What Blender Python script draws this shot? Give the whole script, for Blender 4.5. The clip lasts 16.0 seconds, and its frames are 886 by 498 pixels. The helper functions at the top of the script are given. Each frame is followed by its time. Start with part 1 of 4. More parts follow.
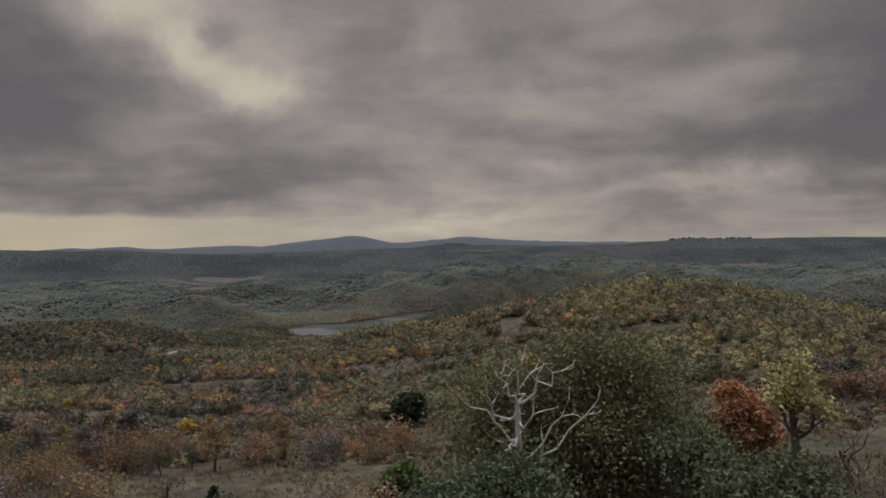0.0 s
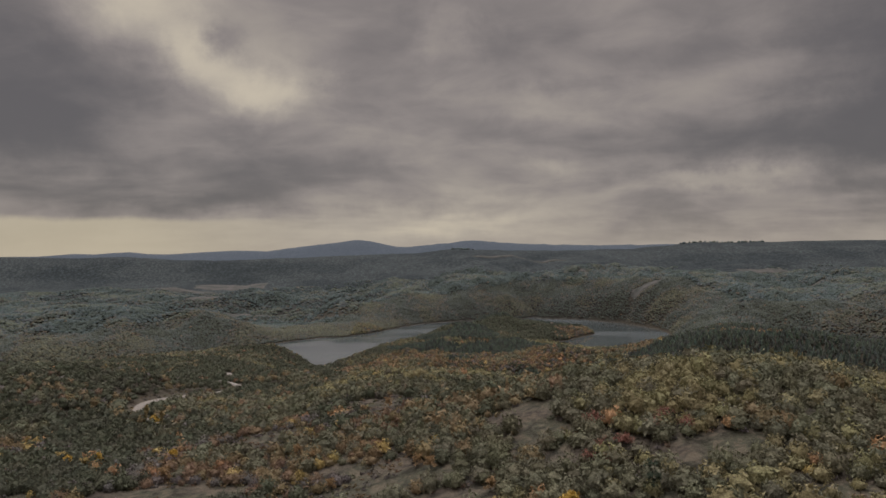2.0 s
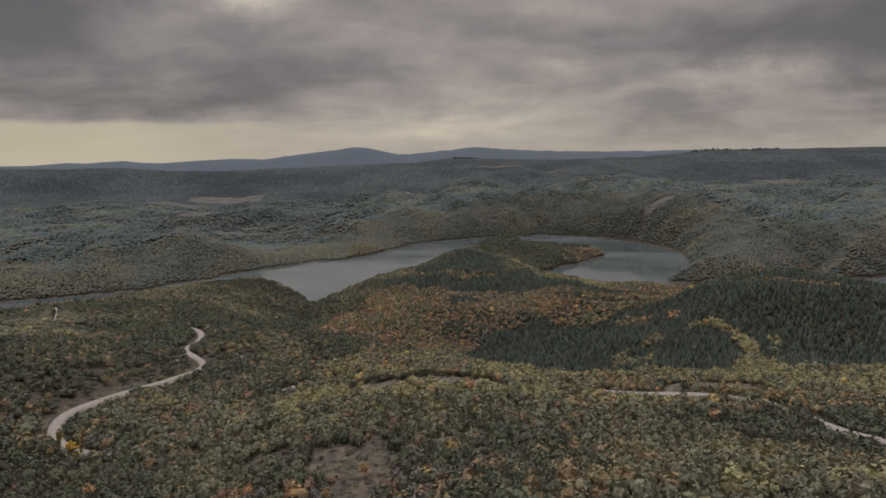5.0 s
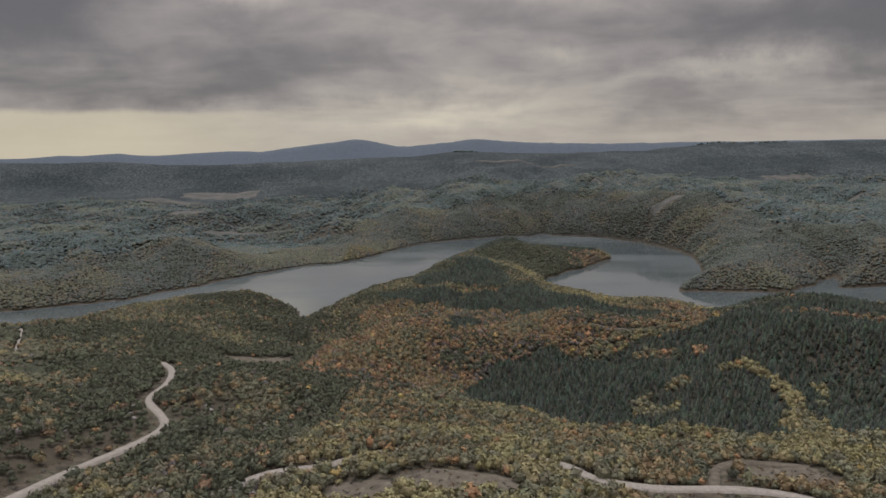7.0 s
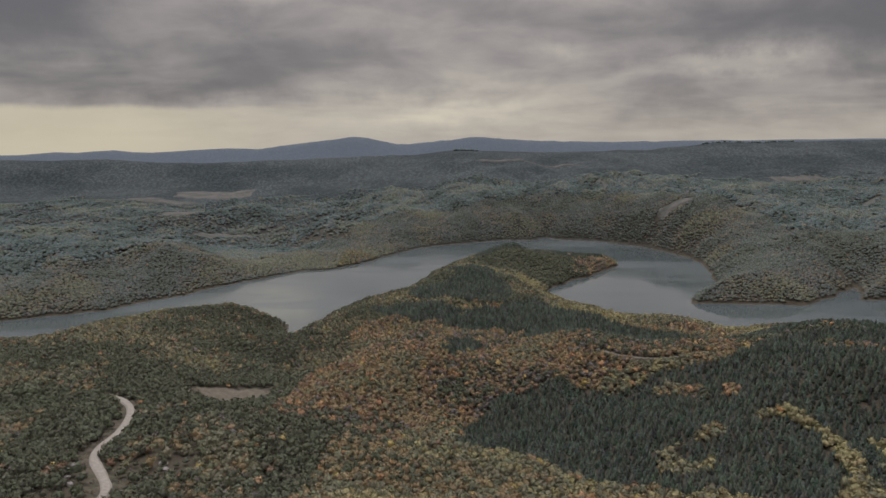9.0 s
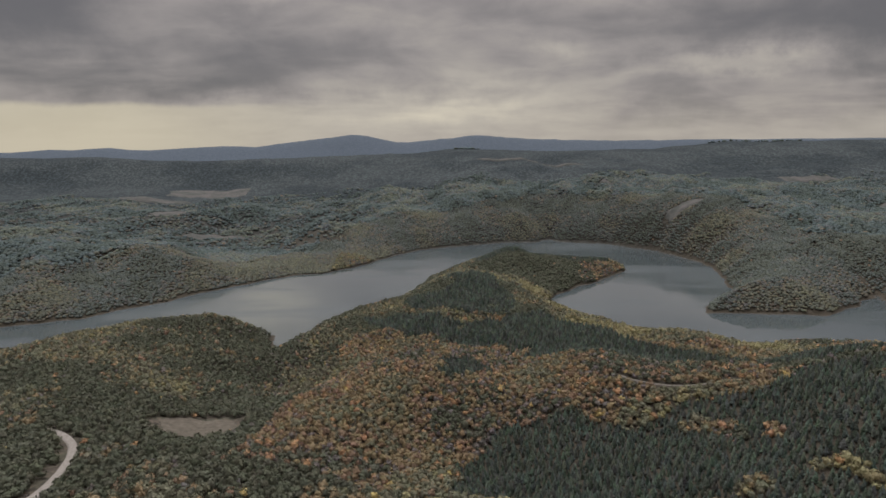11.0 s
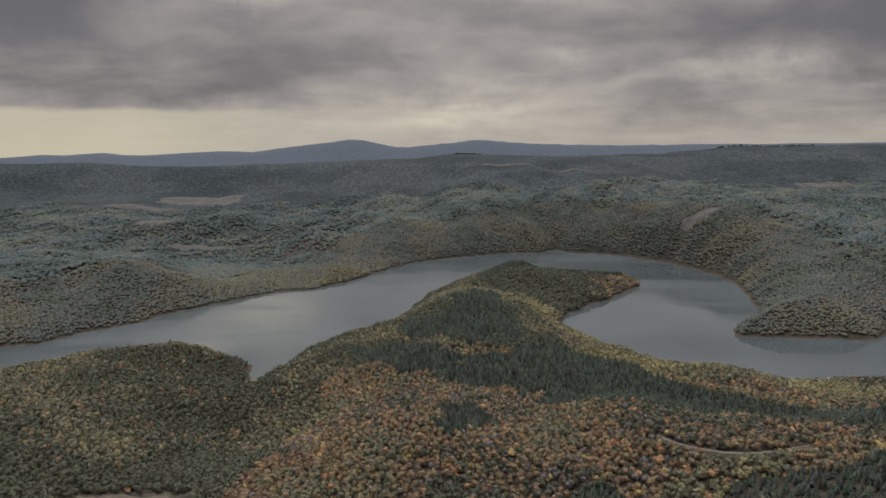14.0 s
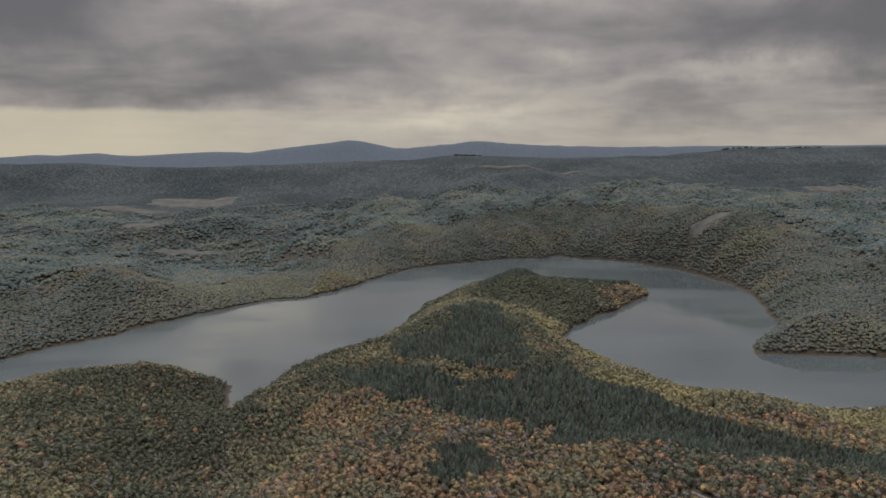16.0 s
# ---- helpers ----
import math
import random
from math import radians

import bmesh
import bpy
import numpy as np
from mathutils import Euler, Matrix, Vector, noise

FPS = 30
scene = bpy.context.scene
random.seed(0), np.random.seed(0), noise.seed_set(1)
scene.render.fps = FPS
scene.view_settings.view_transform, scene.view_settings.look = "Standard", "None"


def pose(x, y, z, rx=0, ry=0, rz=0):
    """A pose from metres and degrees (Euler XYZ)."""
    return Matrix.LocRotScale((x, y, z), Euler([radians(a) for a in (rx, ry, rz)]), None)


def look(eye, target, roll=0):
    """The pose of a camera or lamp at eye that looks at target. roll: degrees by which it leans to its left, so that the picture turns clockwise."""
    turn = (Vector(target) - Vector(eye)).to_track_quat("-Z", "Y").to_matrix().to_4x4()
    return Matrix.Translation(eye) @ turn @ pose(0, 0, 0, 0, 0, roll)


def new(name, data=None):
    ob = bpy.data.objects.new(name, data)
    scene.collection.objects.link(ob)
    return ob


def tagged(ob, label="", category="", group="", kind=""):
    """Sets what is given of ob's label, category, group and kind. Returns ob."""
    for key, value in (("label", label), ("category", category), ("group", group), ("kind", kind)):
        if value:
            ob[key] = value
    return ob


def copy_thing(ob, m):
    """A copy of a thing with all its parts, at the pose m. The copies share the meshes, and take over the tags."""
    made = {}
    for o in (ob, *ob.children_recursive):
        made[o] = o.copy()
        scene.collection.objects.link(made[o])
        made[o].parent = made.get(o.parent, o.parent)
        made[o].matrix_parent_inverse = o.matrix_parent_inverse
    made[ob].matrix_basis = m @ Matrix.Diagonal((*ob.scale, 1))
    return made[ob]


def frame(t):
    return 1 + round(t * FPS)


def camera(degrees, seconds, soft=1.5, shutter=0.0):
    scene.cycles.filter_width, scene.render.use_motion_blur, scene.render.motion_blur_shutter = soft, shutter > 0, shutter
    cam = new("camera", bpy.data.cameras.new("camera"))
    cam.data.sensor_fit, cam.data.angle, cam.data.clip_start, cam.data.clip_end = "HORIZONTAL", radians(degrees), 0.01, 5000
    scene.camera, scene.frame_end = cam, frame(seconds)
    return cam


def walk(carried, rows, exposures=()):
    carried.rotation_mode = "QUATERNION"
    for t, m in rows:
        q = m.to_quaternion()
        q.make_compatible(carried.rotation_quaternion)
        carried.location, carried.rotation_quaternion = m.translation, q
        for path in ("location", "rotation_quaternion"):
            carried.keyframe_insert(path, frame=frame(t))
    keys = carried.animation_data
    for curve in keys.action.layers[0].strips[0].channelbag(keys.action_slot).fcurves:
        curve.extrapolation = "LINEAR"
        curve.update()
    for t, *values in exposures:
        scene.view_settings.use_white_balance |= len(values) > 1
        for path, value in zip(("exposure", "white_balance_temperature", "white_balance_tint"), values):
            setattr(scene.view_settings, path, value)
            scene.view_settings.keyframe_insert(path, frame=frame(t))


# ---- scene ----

# ---------------------------------------------------------------- camera
cam = camera(67.3, 16.0, soft=1.65)
# seconds, x, y, z, yaw to the left, pitch up, roll
ROWS = [
    (0.0, 0.02, -0.03, 160.05, 0.56, 0.41, -0.21),
    (0.5, 0.17, 9.69, 164.92, 0.72, 0.22, -0.30),
    (1.0, 0.35, 22.78, 170.04, 0.86, 0.24, -0.42),
    (1.5, 0.37, 37.39, 175.22, 0.99, 0.41, -0.39),
    (2.0, 0.30, 52.38, 180.57, 1.09, 0.51, -0.47),
    (2.5, 0.22, 67.67, 185.72, 1.17, 0.65, -0.47),
    (3.0, 0.19, 83.29, 190.68, 1.23, 0.38, -0.66),
    (3.5, 0.25, 98.96, 195.66, 1.31, -0.62, -0.59),
    (4.0, 0.14, 114.41, 200.52, 1.33, -2.12, -0.70),
    (4.1, 0.15, 117.5, 201.5, 1.34, -2.84, -0.70),
    (4.2, 0.16, 120.6, 202.5, 1.34, -3.55, -0.70),
    (4.6, 0.22, 132.9, 206.5, 1.36, -6.10, -0.72),
    (5.0, 0.28, 145.2, 210.5, 1.38, -7.80, -0.74),
    (5.5, 0.35, 160.6, 215.4, 1.41, -8.50, -0.76),
    (6.5, 0.50, 191.23, 225.43, 1.45, -8.65, -0.79),
    (7.0, 0.52, 206.71, 230.38, 1.43, -8.71, -0.79),
    (7.5, 0.65, 222.15, 235.28, 1.44, -8.82, -0.69),
    (8.0, 0.77, 237.37, 237.88, 1.46, -8.83, -0.64),
    (8.5, 0.73, 252.86, 238.58, 1.47, -8.93, -0.62),
    (9.0, 1.37, 268.30, 239.06, 1.44, -9.01, -0.59),
    (11.5, 3.48, 346.53, 238.41, 1.51, -9.15, -0.43),
    (12.0, 3.54, 362.10, 238.52, 1.53, -9.09, -0.43),
    (12.5, 3.60, 379.44, 238.41, 1.56, -9.00, -0.44),
    (13.0, 3.45, 394.85, 238.41, 1.60, -8.90, -0.46),
    (13.5, 3.51, 410.35, 238.46, 1.61, -8.82, -0.47),
    (14.0, 3.46, 425.65, 238.60, 1.58, -8.74, -0.47),
    (14.5, 3.55, 441.00, 238.94, 1.56, -8.66, -0.44),
    (15.0, 3.45, 456.30, 238.94, 1.56, -8.61, -0.41),
    (15.5, 3.52, 471.71, 239.17, 1.55, -8.61, -0.35),
    (16.0, 3.66, 487.10, 239.09, 1.50, -8.65, -0.30),
]


def eye_pose(x, y, z, yaw, pitch, roll):
    return pose(x, y, z, 0, 0, yaw) @ pose(0, 0, 0, 90 + pitch) @ pose(0, 0, 0, 0, 0, roll)


walk(cam, [(r[0], eye_pose(*r[1:])) for r in ROWS],
     exposures=[(0.0, 0.08, 6500, 10), (4.2, 0.08, 6500, 10), (6.3, 0.36, 6280, 9), (16.0, 0.34, 6250, 8)])


# ---------------------------------------------------------------- nodes
class Nodes:
    """A short hand for node trees."""

    def __init__(self, tree):
        self.tree = tree
        tree.nodes.clear()

    def add(self, kind, **inputs):
        node = self.tree.nodes.new(kind)
        for key, value in inputs.items():
            self.put(node.inputs[int(key[1:]) if key[0] == "i" and key[1:].isdigit() else key.replace("_", " ")], value)
        return node

    def put(self, socket, value):
        if isinstance(value, bpy.types.NodeSocket):
            self.tree.links.new(value, socket)
        else:
            socket.default_value = value

    def math(self, op, a, b=0.0, c=0.0, clamp=False):
        node = self.add("ShaderNodeMath", i0=a, i1=b, i2=c)
        node.operation, node.use_clamp = op, clamp
        return node.outputs[0]

    def vec(self, op, a, b=(0, 0, 0)):
        node = self.tree.nodes.new("ShaderNodeVectorMath")
        node.operation = op
        self.put(node.inputs[0], a)
        if op == "SCALE":
            self.put(node.inputs["Scale"], b)
        else:
            self.put(node.inputs[1], b)
        return node.outputs[0]

    def noise(self, where, scale, detail=4.0, rough=0.55, out="Fac", warp=0.0):
        node = self.add("ShaderNodeTexNoise", Scale=scale, Detail=detail, Roughness=rough, Distortion=warp)
        if where is not None:
            self.put(node.inputs["Vector"], where)
        return node.outputs[out]

    def ramp(self, fac, stops):
        node = self.add("ShaderNodeValToRGB", Fac=fac)
        while len(node.color_ramp.elements) < len(stops):
            node.color_ramp.elements.new(0.5)
        for e, (at, colour) in zip(node.color_ramp.elements, stops):
            e.position, e.color = at, (*colour, 1)
        return node.outputs[0]

    def mix(self, fac, a, b, op="MIX"):
        node = self.tree.nodes.new("ShaderNodeMix")
        node.data_type, node.blend_type = "RGBA", op
        self.put(node.inputs[0], fac)
        for socket, value in ((node.inputs[6], a), (node.inputs[7], b)):
            self.put(socket, value if isinstance(value, bpy.types.NodeSocket) else (*value, 1))
        return node.outputs[2]

    def span(self, value, low, high, a=0.0, b=1.0):
        node = self.add("ShaderNodeMapRange", i0=value, i1=low, i2=high, i3=a, i4=b)
        node.interpolation_type = "SMOOTHSTEP"
        return node.outputs[0]


# ---------------------------------------------------------------- sky and sun
SUN_AZ, SUN_EL = radians(-18), radians(72)
world = bpy.data.worlds.new("sky")
scene.world = world
world.use_nodes = True
n = Nodes(world.node_tree)
way = n.add("ShaderNodeTexCoord").outputs["Generated"]
part_xyz = n.add("ShaderNodeSeparateXYZ", Vector=way)
wx, wy, wz = part_xyz.outputs
up = n.math("MAXIMUM", wz, 0.0)
# the cloud deck seen in perspective
flat = n.math("DIVIDE", 1.0, n.math("ADD", up, 0.20))
deck = n.add("ShaderNodeCombineXYZ", X=n.math("MULTIPLY", wx, flat), Y=n.math("MULTIPLY", wy, flat), Z=0.3).outputs[0]
big = n.noise(n.vec("MULTIPLY", deck, (0.85, 1.0, 1.0)), 1.5, 3.0, 0.5, warp=0.5)
small = n.noise(n.vec("MULTIPLY", deck, (0.8, 1.0, 1.0)), 4.2, 6.0, 0.5, warp=0.4)
lumps = n.noise(n.vec("MULTIPLY", way, (1.0, 1.0, 2.3)), 8.0, 9.0, 0.6, warp=0.7)
cloud = n.math("ADD", n.math("MULTIPLY", big, 0.52), n.math("ADD", n.math("MULTIPLY", small, 0.24), n.math("MULTIPLY", lumps, 0.24)))
# azimuth and elevation in degrees, wavered by the cloud pattern
az = n.math("MULTIPLY", n.math("ARCTAN2", wx, wy), 57.2958)
el = n.math("MULTIPLY", n.math("ARCSINE", wz), 57.2958)
wav = n.noise(way, 8.0, 7.0, 0.62, out="Color")
wsep = n.add("ShaderNodeSeparateXYZ", Vector=wav)
el_level = n.math("ADD", el, n.math("MULTIPLY", n.math("SUBTRACT", wsep.outputs[1], 0.5), 1.0))
az = n.math("ADD", az, n.math("MULTIPLY", n.math("SUBTRACT", wsep.outputs[0], 0.5), 11.0))
el = n.math("ADD", el, n.math("MULTIPLY", n.math("SUBTRACT", wsep.outputs[1], 0.5), 5.5))
# thinner and thicker places of the deck, with dark sides added to imitate lens vignetting: azimuth, elevation, widths,
# gain
THIN = [(-21, 16.4, 2.2, 2.4, 0.45), (-16, 13.4, 3.4, 1.7, 0.50), (-12.5, 14.0, 2.4, 1.8, 0.25), (-18, 15.0, 5.0, 2.4, 0.28), (-25.2, 20.5, 4.2, 3.6, 0.60), (0.3, 18.5, 2.4, 2.0, 0.28),
        (6, 12.2, 6, 1.5, 0.30), (22.5, 5.5, 8, 0.8, 0.32), (-5, 3.0, 14, 2.0, 0.25), (8.5, 7.3, 2.5, 0.9, 0.22), (-3, 10, 5, 1.5, 0.12), (-2, 1.8, 8, 1.5, 0.22),
        (-28, 15, 6, 4, -0.24), (-18, 17.2, 1.6, 1.2, -0.28), (-20, 7.2, 10, 1.8, -0.17), (21.5, 8.6, 9, 1.8, -0.28), (33, 4.8, 4, 0.9, -0.2),
        (12, 16, 7, 2.0, -0.10), (33, 18, 7, 8, -0.40), (-35, 17, 5, 8, -0.25), (35, 9.5, 8, 3, -0.26), (-35, 9, 8, 3, -0.26), (-22, 4.6, 9, 0.9, -0.24), (34, 12, 8, 5, -0.36), (-34, 11, 9, 5, -0.27), (33, 9, 9, 3, -0.12), (2, 2.6, 9, 1.6, 0.22)]
gain = n.span(cloud, 0.30, 0.70, 0.76, 1.26)
for a, e, ra, re, amount in THIN:
    q = n.math("ADD", n.math("POWER", n.math("DIVIDE", n.math("SUBTRACT", az, a), ra), 2.0),
               n.math("POWER", n.math("DIVIDE", n.math("SUBTRACT", el, e), re), 2.0))
    gain = n.math("ADD", gain, n.math("MULTIPLY", n.math("EXPONENT", n.math("MULTIPLY", q, -1.0)), amount))
gain = n.math("MAXIMUM", gain, 0.3)
overcast = n.ramp(n.span(gain, 0.4, 2.0), [(0.0, (0.105, 0.094, 0.093)), (0.35, (0.235, 0.204, 0.189)), (0.7, (0.36, 0.315, 0.268)), (1.0, (0.52, 0.455, 0.355))])
# clear strip under the deck's edge, and a zenith brighter than the horizon, as under any overcast
low = n.span(el, 0.0, 3.4, 1.0, 0.0)
overcast = n.mix(n.math("MULTIPLY", low, 0.55), overcast, (0.40, 0.355, 0.295))
west = n.math("MULTIPLY", n.span(el_level, 2.7, 3.3, 1.0, 0.0), n.span(n.math("ARCTAN2", wx, wy), -0.12, -0.52, 0.0, 1.0))
overcast = n.mix(n.math("MULTIPLY", west, 0.7), overcast, (0.48, 0.415, 0.30))
zenith = n.span(el, 20.0, 65.0, 1.0, 5.2)
overcast = n.vec("SCALE", overcast, zenith)
overcast = n.mix(n.span(el, 22.0, 60.0), overcast, n.vec("MULTIPLY", overcast, (0.95, 1.0, 1.32)))
blue = n.add("ShaderNodeTexSky")
blue.sky_type, blue.sun_disc, blue.sun_elevation, blue.sun_rotation = "NISHITA", False, SUN_EL, SUN_AZ
total = n.vec("ADD", overcast, n.vec("SCALE", blue.outputs[0], 0.004))
back = n.add("ShaderNodeBackground", Color=total, Strength=1.0)
out = n.add("ShaderNodeOutputWorld", Surface=back.outputs[0])

sun = new("sun", bpy.data.lights.new("sun", "SUN"))
sun.data.energy, sun.data.angle, sun.data.color = 2.3, radians(60), (1.0, 0.98, 0.98)
sun.matrix_world = look((0, 0, 900), (-math.sin(SUN_AZ) * math.cos(SUN_EL), -math.cos(SUN_AZ) * math.cos(SUN_EL), 900 - math.sin(SUN_EL)))


# ---------------------------------------------------------------- materials
def material(name):
    m = bpy.data.materials.new(name)
    m.use_nodes = True
    k = Nodes(m.node_tree)
    place = k.add("ShaderNodeNewGeometry").outputs["Position"]
    return m, k, place


def finish(k, colour, rough=0.85, spec=0.2, bump=None, strength=0.5, distance=0.2):
    b = k.add("ShaderNodeBsdfPrincipled", Base_Color=colour, Roughness=rough)
    b.inputs["Specular IOR Level"].default_value = spec
    if bump is not None:
        k.put(b.inputs["Normal"], k.add("ShaderNodeBump", Height=bump, Strength=strength, Distance=distance).outputs[0])
    k.add("ShaderNodeOutputMaterial", Surface=b.outputs[0])


def leaf_material(name, own, fine=2.2, low=0.6, high=1.45):
    """own: the tint comes from the object's colour, else from the mesh's tint attribute."""
    m, k, place = material(name)
    if own:
        info = k.add("ShaderNodeObjectInfo")
        tint = info.outputs["Color"]
    else:
        node = k.add("ShaderNodeAttribute")
        node.attribute_name = "tint"
        tint = node.outputs["Color"]
    grain = k.noise(place, fine, 3.0, 0.65)
    patch = k.noise(place, 0.35, 2.0)
    value = k.math("MULTIPLY", k.span(grain, 0.3, 0.72, low, high), k.span(patch, 0.25, 0.75, 0.8, 1.2))
    colour = k.vec("SCALE", tint, value)
    face = k.add("ShaderNodeBsdfDiffuse", Color=colour)
    behind = k.add("ShaderNodeBsdfTranslucent", Color=colour)
    both = k.add("ShaderNodeMixShader", Fac=0.15, i1=face.outputs[0], i2=behind.outputs[0])
    k.add("ShaderNodeOutputMaterial", Surface=both.outputs[0])
    return m


LEAF, LEAF_OWN, LEAF_FAR = leaf_material("foliage", False), leaf_material("foliage_of_single_trees", True, 5.0, 0.75, 1.25), leaf_material("distant_foliage", False, 0.5, 0.84, 1.16)


def bark_material(name, dark, light, scale):
    m, k, place = material(name)
    streak = k.noise(k.vec("MULTIPLY", place, (1, 1, 0.25)), scale, 5.0, 0.65)
    finish(k, k.ramp(streak, [(0.3, dark), (0.7, light)]), 0.9, 0.1, streak, 0.7, 0.03)
    return m


BARK = bark_material("bark", (0.035, 0.028, 0.022), (0.11, 0.09, 0.075), 9.0)
DEAD = bark_material("bleached_wood", (0.22, 0.20, 0.18), (0.55, 0.52, 0.48), 7.0)

GROUND, k, place = material("autumn_ground")
cover = k.add("ShaderNodeAttribute")
cover.attribute_name = "woods"
tussock = k.noise(place, 0.9, 6.0, 0.65)
patch = k.noise(place, 0.045, 5.0, 0.6)
broad = k.noise(place, 0.0045, 4.0, 0.55)
grass = k.ramp(patch, [(0.32, (0.062, 0.050, 0.039)), (0.46, (0.080, 0.067, 0.049)), (0.58, (0.068, 0.067, 0.043)), (0.72, (0.090, 0.079, 0.058))])
straw = k.noise(place, 0.22, 6.0, 0.7, warp=0.8)
grass = k.mix(k.span(straw, 0.50, 0.62, 0.0, 0.8), grass, (0.135, 0.112, 0.076))
grass = k.mix(k.span(straw, 0.49, 0.39, 0.0, 0.8), grass, (0.026, 0.025, 0.017))
litter = k.ramp(tussock, [(0.3, (0.040, 0.036, 0.025)), (0.55, (0.066, 0.056, 0.038)), (0.75, (0.098, 0.076, 0.050))])
# crown shading painted by cell: lighter tops, darker gaps between
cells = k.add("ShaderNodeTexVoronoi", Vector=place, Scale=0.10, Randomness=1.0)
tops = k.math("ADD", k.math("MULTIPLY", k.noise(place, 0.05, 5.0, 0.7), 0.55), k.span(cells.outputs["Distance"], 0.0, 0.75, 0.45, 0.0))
# haze blue and broad cloud-shadow patches are painted into the far canopy
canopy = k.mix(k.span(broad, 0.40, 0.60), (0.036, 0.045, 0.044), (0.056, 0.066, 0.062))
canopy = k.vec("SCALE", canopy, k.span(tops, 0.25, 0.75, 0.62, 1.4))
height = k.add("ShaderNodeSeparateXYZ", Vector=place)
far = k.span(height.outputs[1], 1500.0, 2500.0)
# the farthest ridge's paler blue is haze painted into the ground colour
ridge_haze = k.ramp(tops, [(0.3, (0.072, 0.088, 0.100)), (0.7, (0.095, 0.113, 0.126))])
canopy = k.mix(k.span(height.outputs[1], 3700.0, 4100.0), canopy, ridge_haze)
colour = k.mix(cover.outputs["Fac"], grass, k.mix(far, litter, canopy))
colour = k.mix(k.span(tussock, 0.25, 0.75, 0.0, 0.5), colour, k.vec("SCALE", colour, 0.45))
bank = k.math("MULTIPLY", k.span(k.math("ADD", height.outputs[2], k.math("MULTIPLY", k.noise(place, 0.12, 4.0), 1.6)), 0.9, 1.5, 1.0, 0.0), 0.4)
colour = k.mix(bank, colour, k.ramp(k.noise(place, 0.4, 5.0), [(0.35, (0.070, 0.062, 0.052)), (0.65, (0.120, 0.106, 0.090))]))
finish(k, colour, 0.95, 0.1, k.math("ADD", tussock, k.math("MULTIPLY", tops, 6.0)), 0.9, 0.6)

FIELD, k, place = material("stubble_field")
rows_ = k.noise(k.vec("MULTIPLY", place, (0.02, 0.25, 0.02)), 1.0, 4.0)
clumps = k.noise(place, 0.03, 5.0, 0.65)
finish(k, k.mix(k.span(clumps, 0.35, 0.7), k.ramp(rows_, [(0.3, (0.072, 0.068, 0.058)), (0.7, (0.108, 0.100, 0.086))]), (0.05, 0.054, 0.044)), 0.95, 0.1, clumps, 0.5, 0.5)

ROAD, k, place = material("pale_gravel_road")
wear = k.noise(place, 0.6, 6.0, 0.65)
spots = k.noise(place, 3.5, 3.0)
finish(k, k.mix(k.span(spots, 0.4, 0.8, 0.0, 0.5), k.ramp(wear, [(0.3, (0.13, 0.115, 0.092)), (0.55, (0.195, 0.175, 0.142)), (0.75, (0.24, 0.215, 0.18))]), (0.27, 0.235, 0.185)), 0.9, 0.2, spots, 0.5, 0.05)

EARTH, k, place = material("bare_earth")
wear = k.noise(place, 0.25, 6.0, 0.65)
finish(k, k.ramp(wear, [(0.3, (0.058, 0.049, 0.036)), (0.55, (0.096, 0.083, 0.060)), (0.75, (0.140, 0.122, 0.092))]), 0.95, 0.1, wear, 0.8, 0.5)

ROCK, k, place = material("pale_rock")
wear = k.noise(place, 1.6, 6.0, 0.65)
finish(k, k.ramp(wear, [(0.3, (0.12, 0.105, 0.09)), (0.7, (0.29, 0.265, 0.235))]), 0.9, 0.2, wear, 0.9, 0.2)

WATER, k, place = material("lake_water")
streak = k.noise(k.vec("MULTIPLY", place, (0.0022, 0.0075, 0.0)), 1.0, 4.0, 0.6, warp=0.6)
ripple = k.noise(k.vec("MULTIPLY", place, (1.0, 1.6, 1.0)), 0.35, 4.0, 0.6)
deep = k.ramp(streak, [(0.3, (0.050, 0.061, 0.060)), (0.7, (0.072, 0.085, 0.082))])
b = k.add("ShaderNodeBsdfPrincipled", Base_Color=deep, Roughness=k.span(streak, 0.42, 0.62, 0.05, 0.24), IOR=1.8)
k.put(b.inputs["Normal"], k.add("ShaderNodeBump", Height=ripple, Strength=0.055, Distance=0.30).outputs[0])
k.add("ShaderNodeOutputMaterial", Surface=b.outputs[0])

# ---------------------------------------------------------------- the lie of the land
rng = np.random.default_rng(11)
TABLE = np.random.default_rng(3).random((256, 256))


def waver(x, y, size, shift=0.0):
    """Smooth noise from 0 to 1 over the plan."""
    u, v = np.asarray(x) / size + shift, np.asarray(y) / size + 1.7 * shift
    i, j = np.floor(u).astype(int), np.floor(v).astype(int)
    a, b = u - i, v - j
    a, b = a * a * (3 - 2 * a), b * b * (3 - 2 * b)
    t = lambda p, q: TABLE[q % 256, p % 256]
    return (t(i, j) * (1 - a) + t(i + 1, j) * a) * (1 - b) + (t(i, j + 1) * (1 - a) + t(i + 1, j + 1) * a) * b


def fractal(x, y, size, shift=0.0, octaves=4):
    return sum(waver(x, y, size / 2**o, shift + 9.3 * o) * 0.5**o for o in range(octaves)) / (2 - 0.5 ** (octaves - 1))


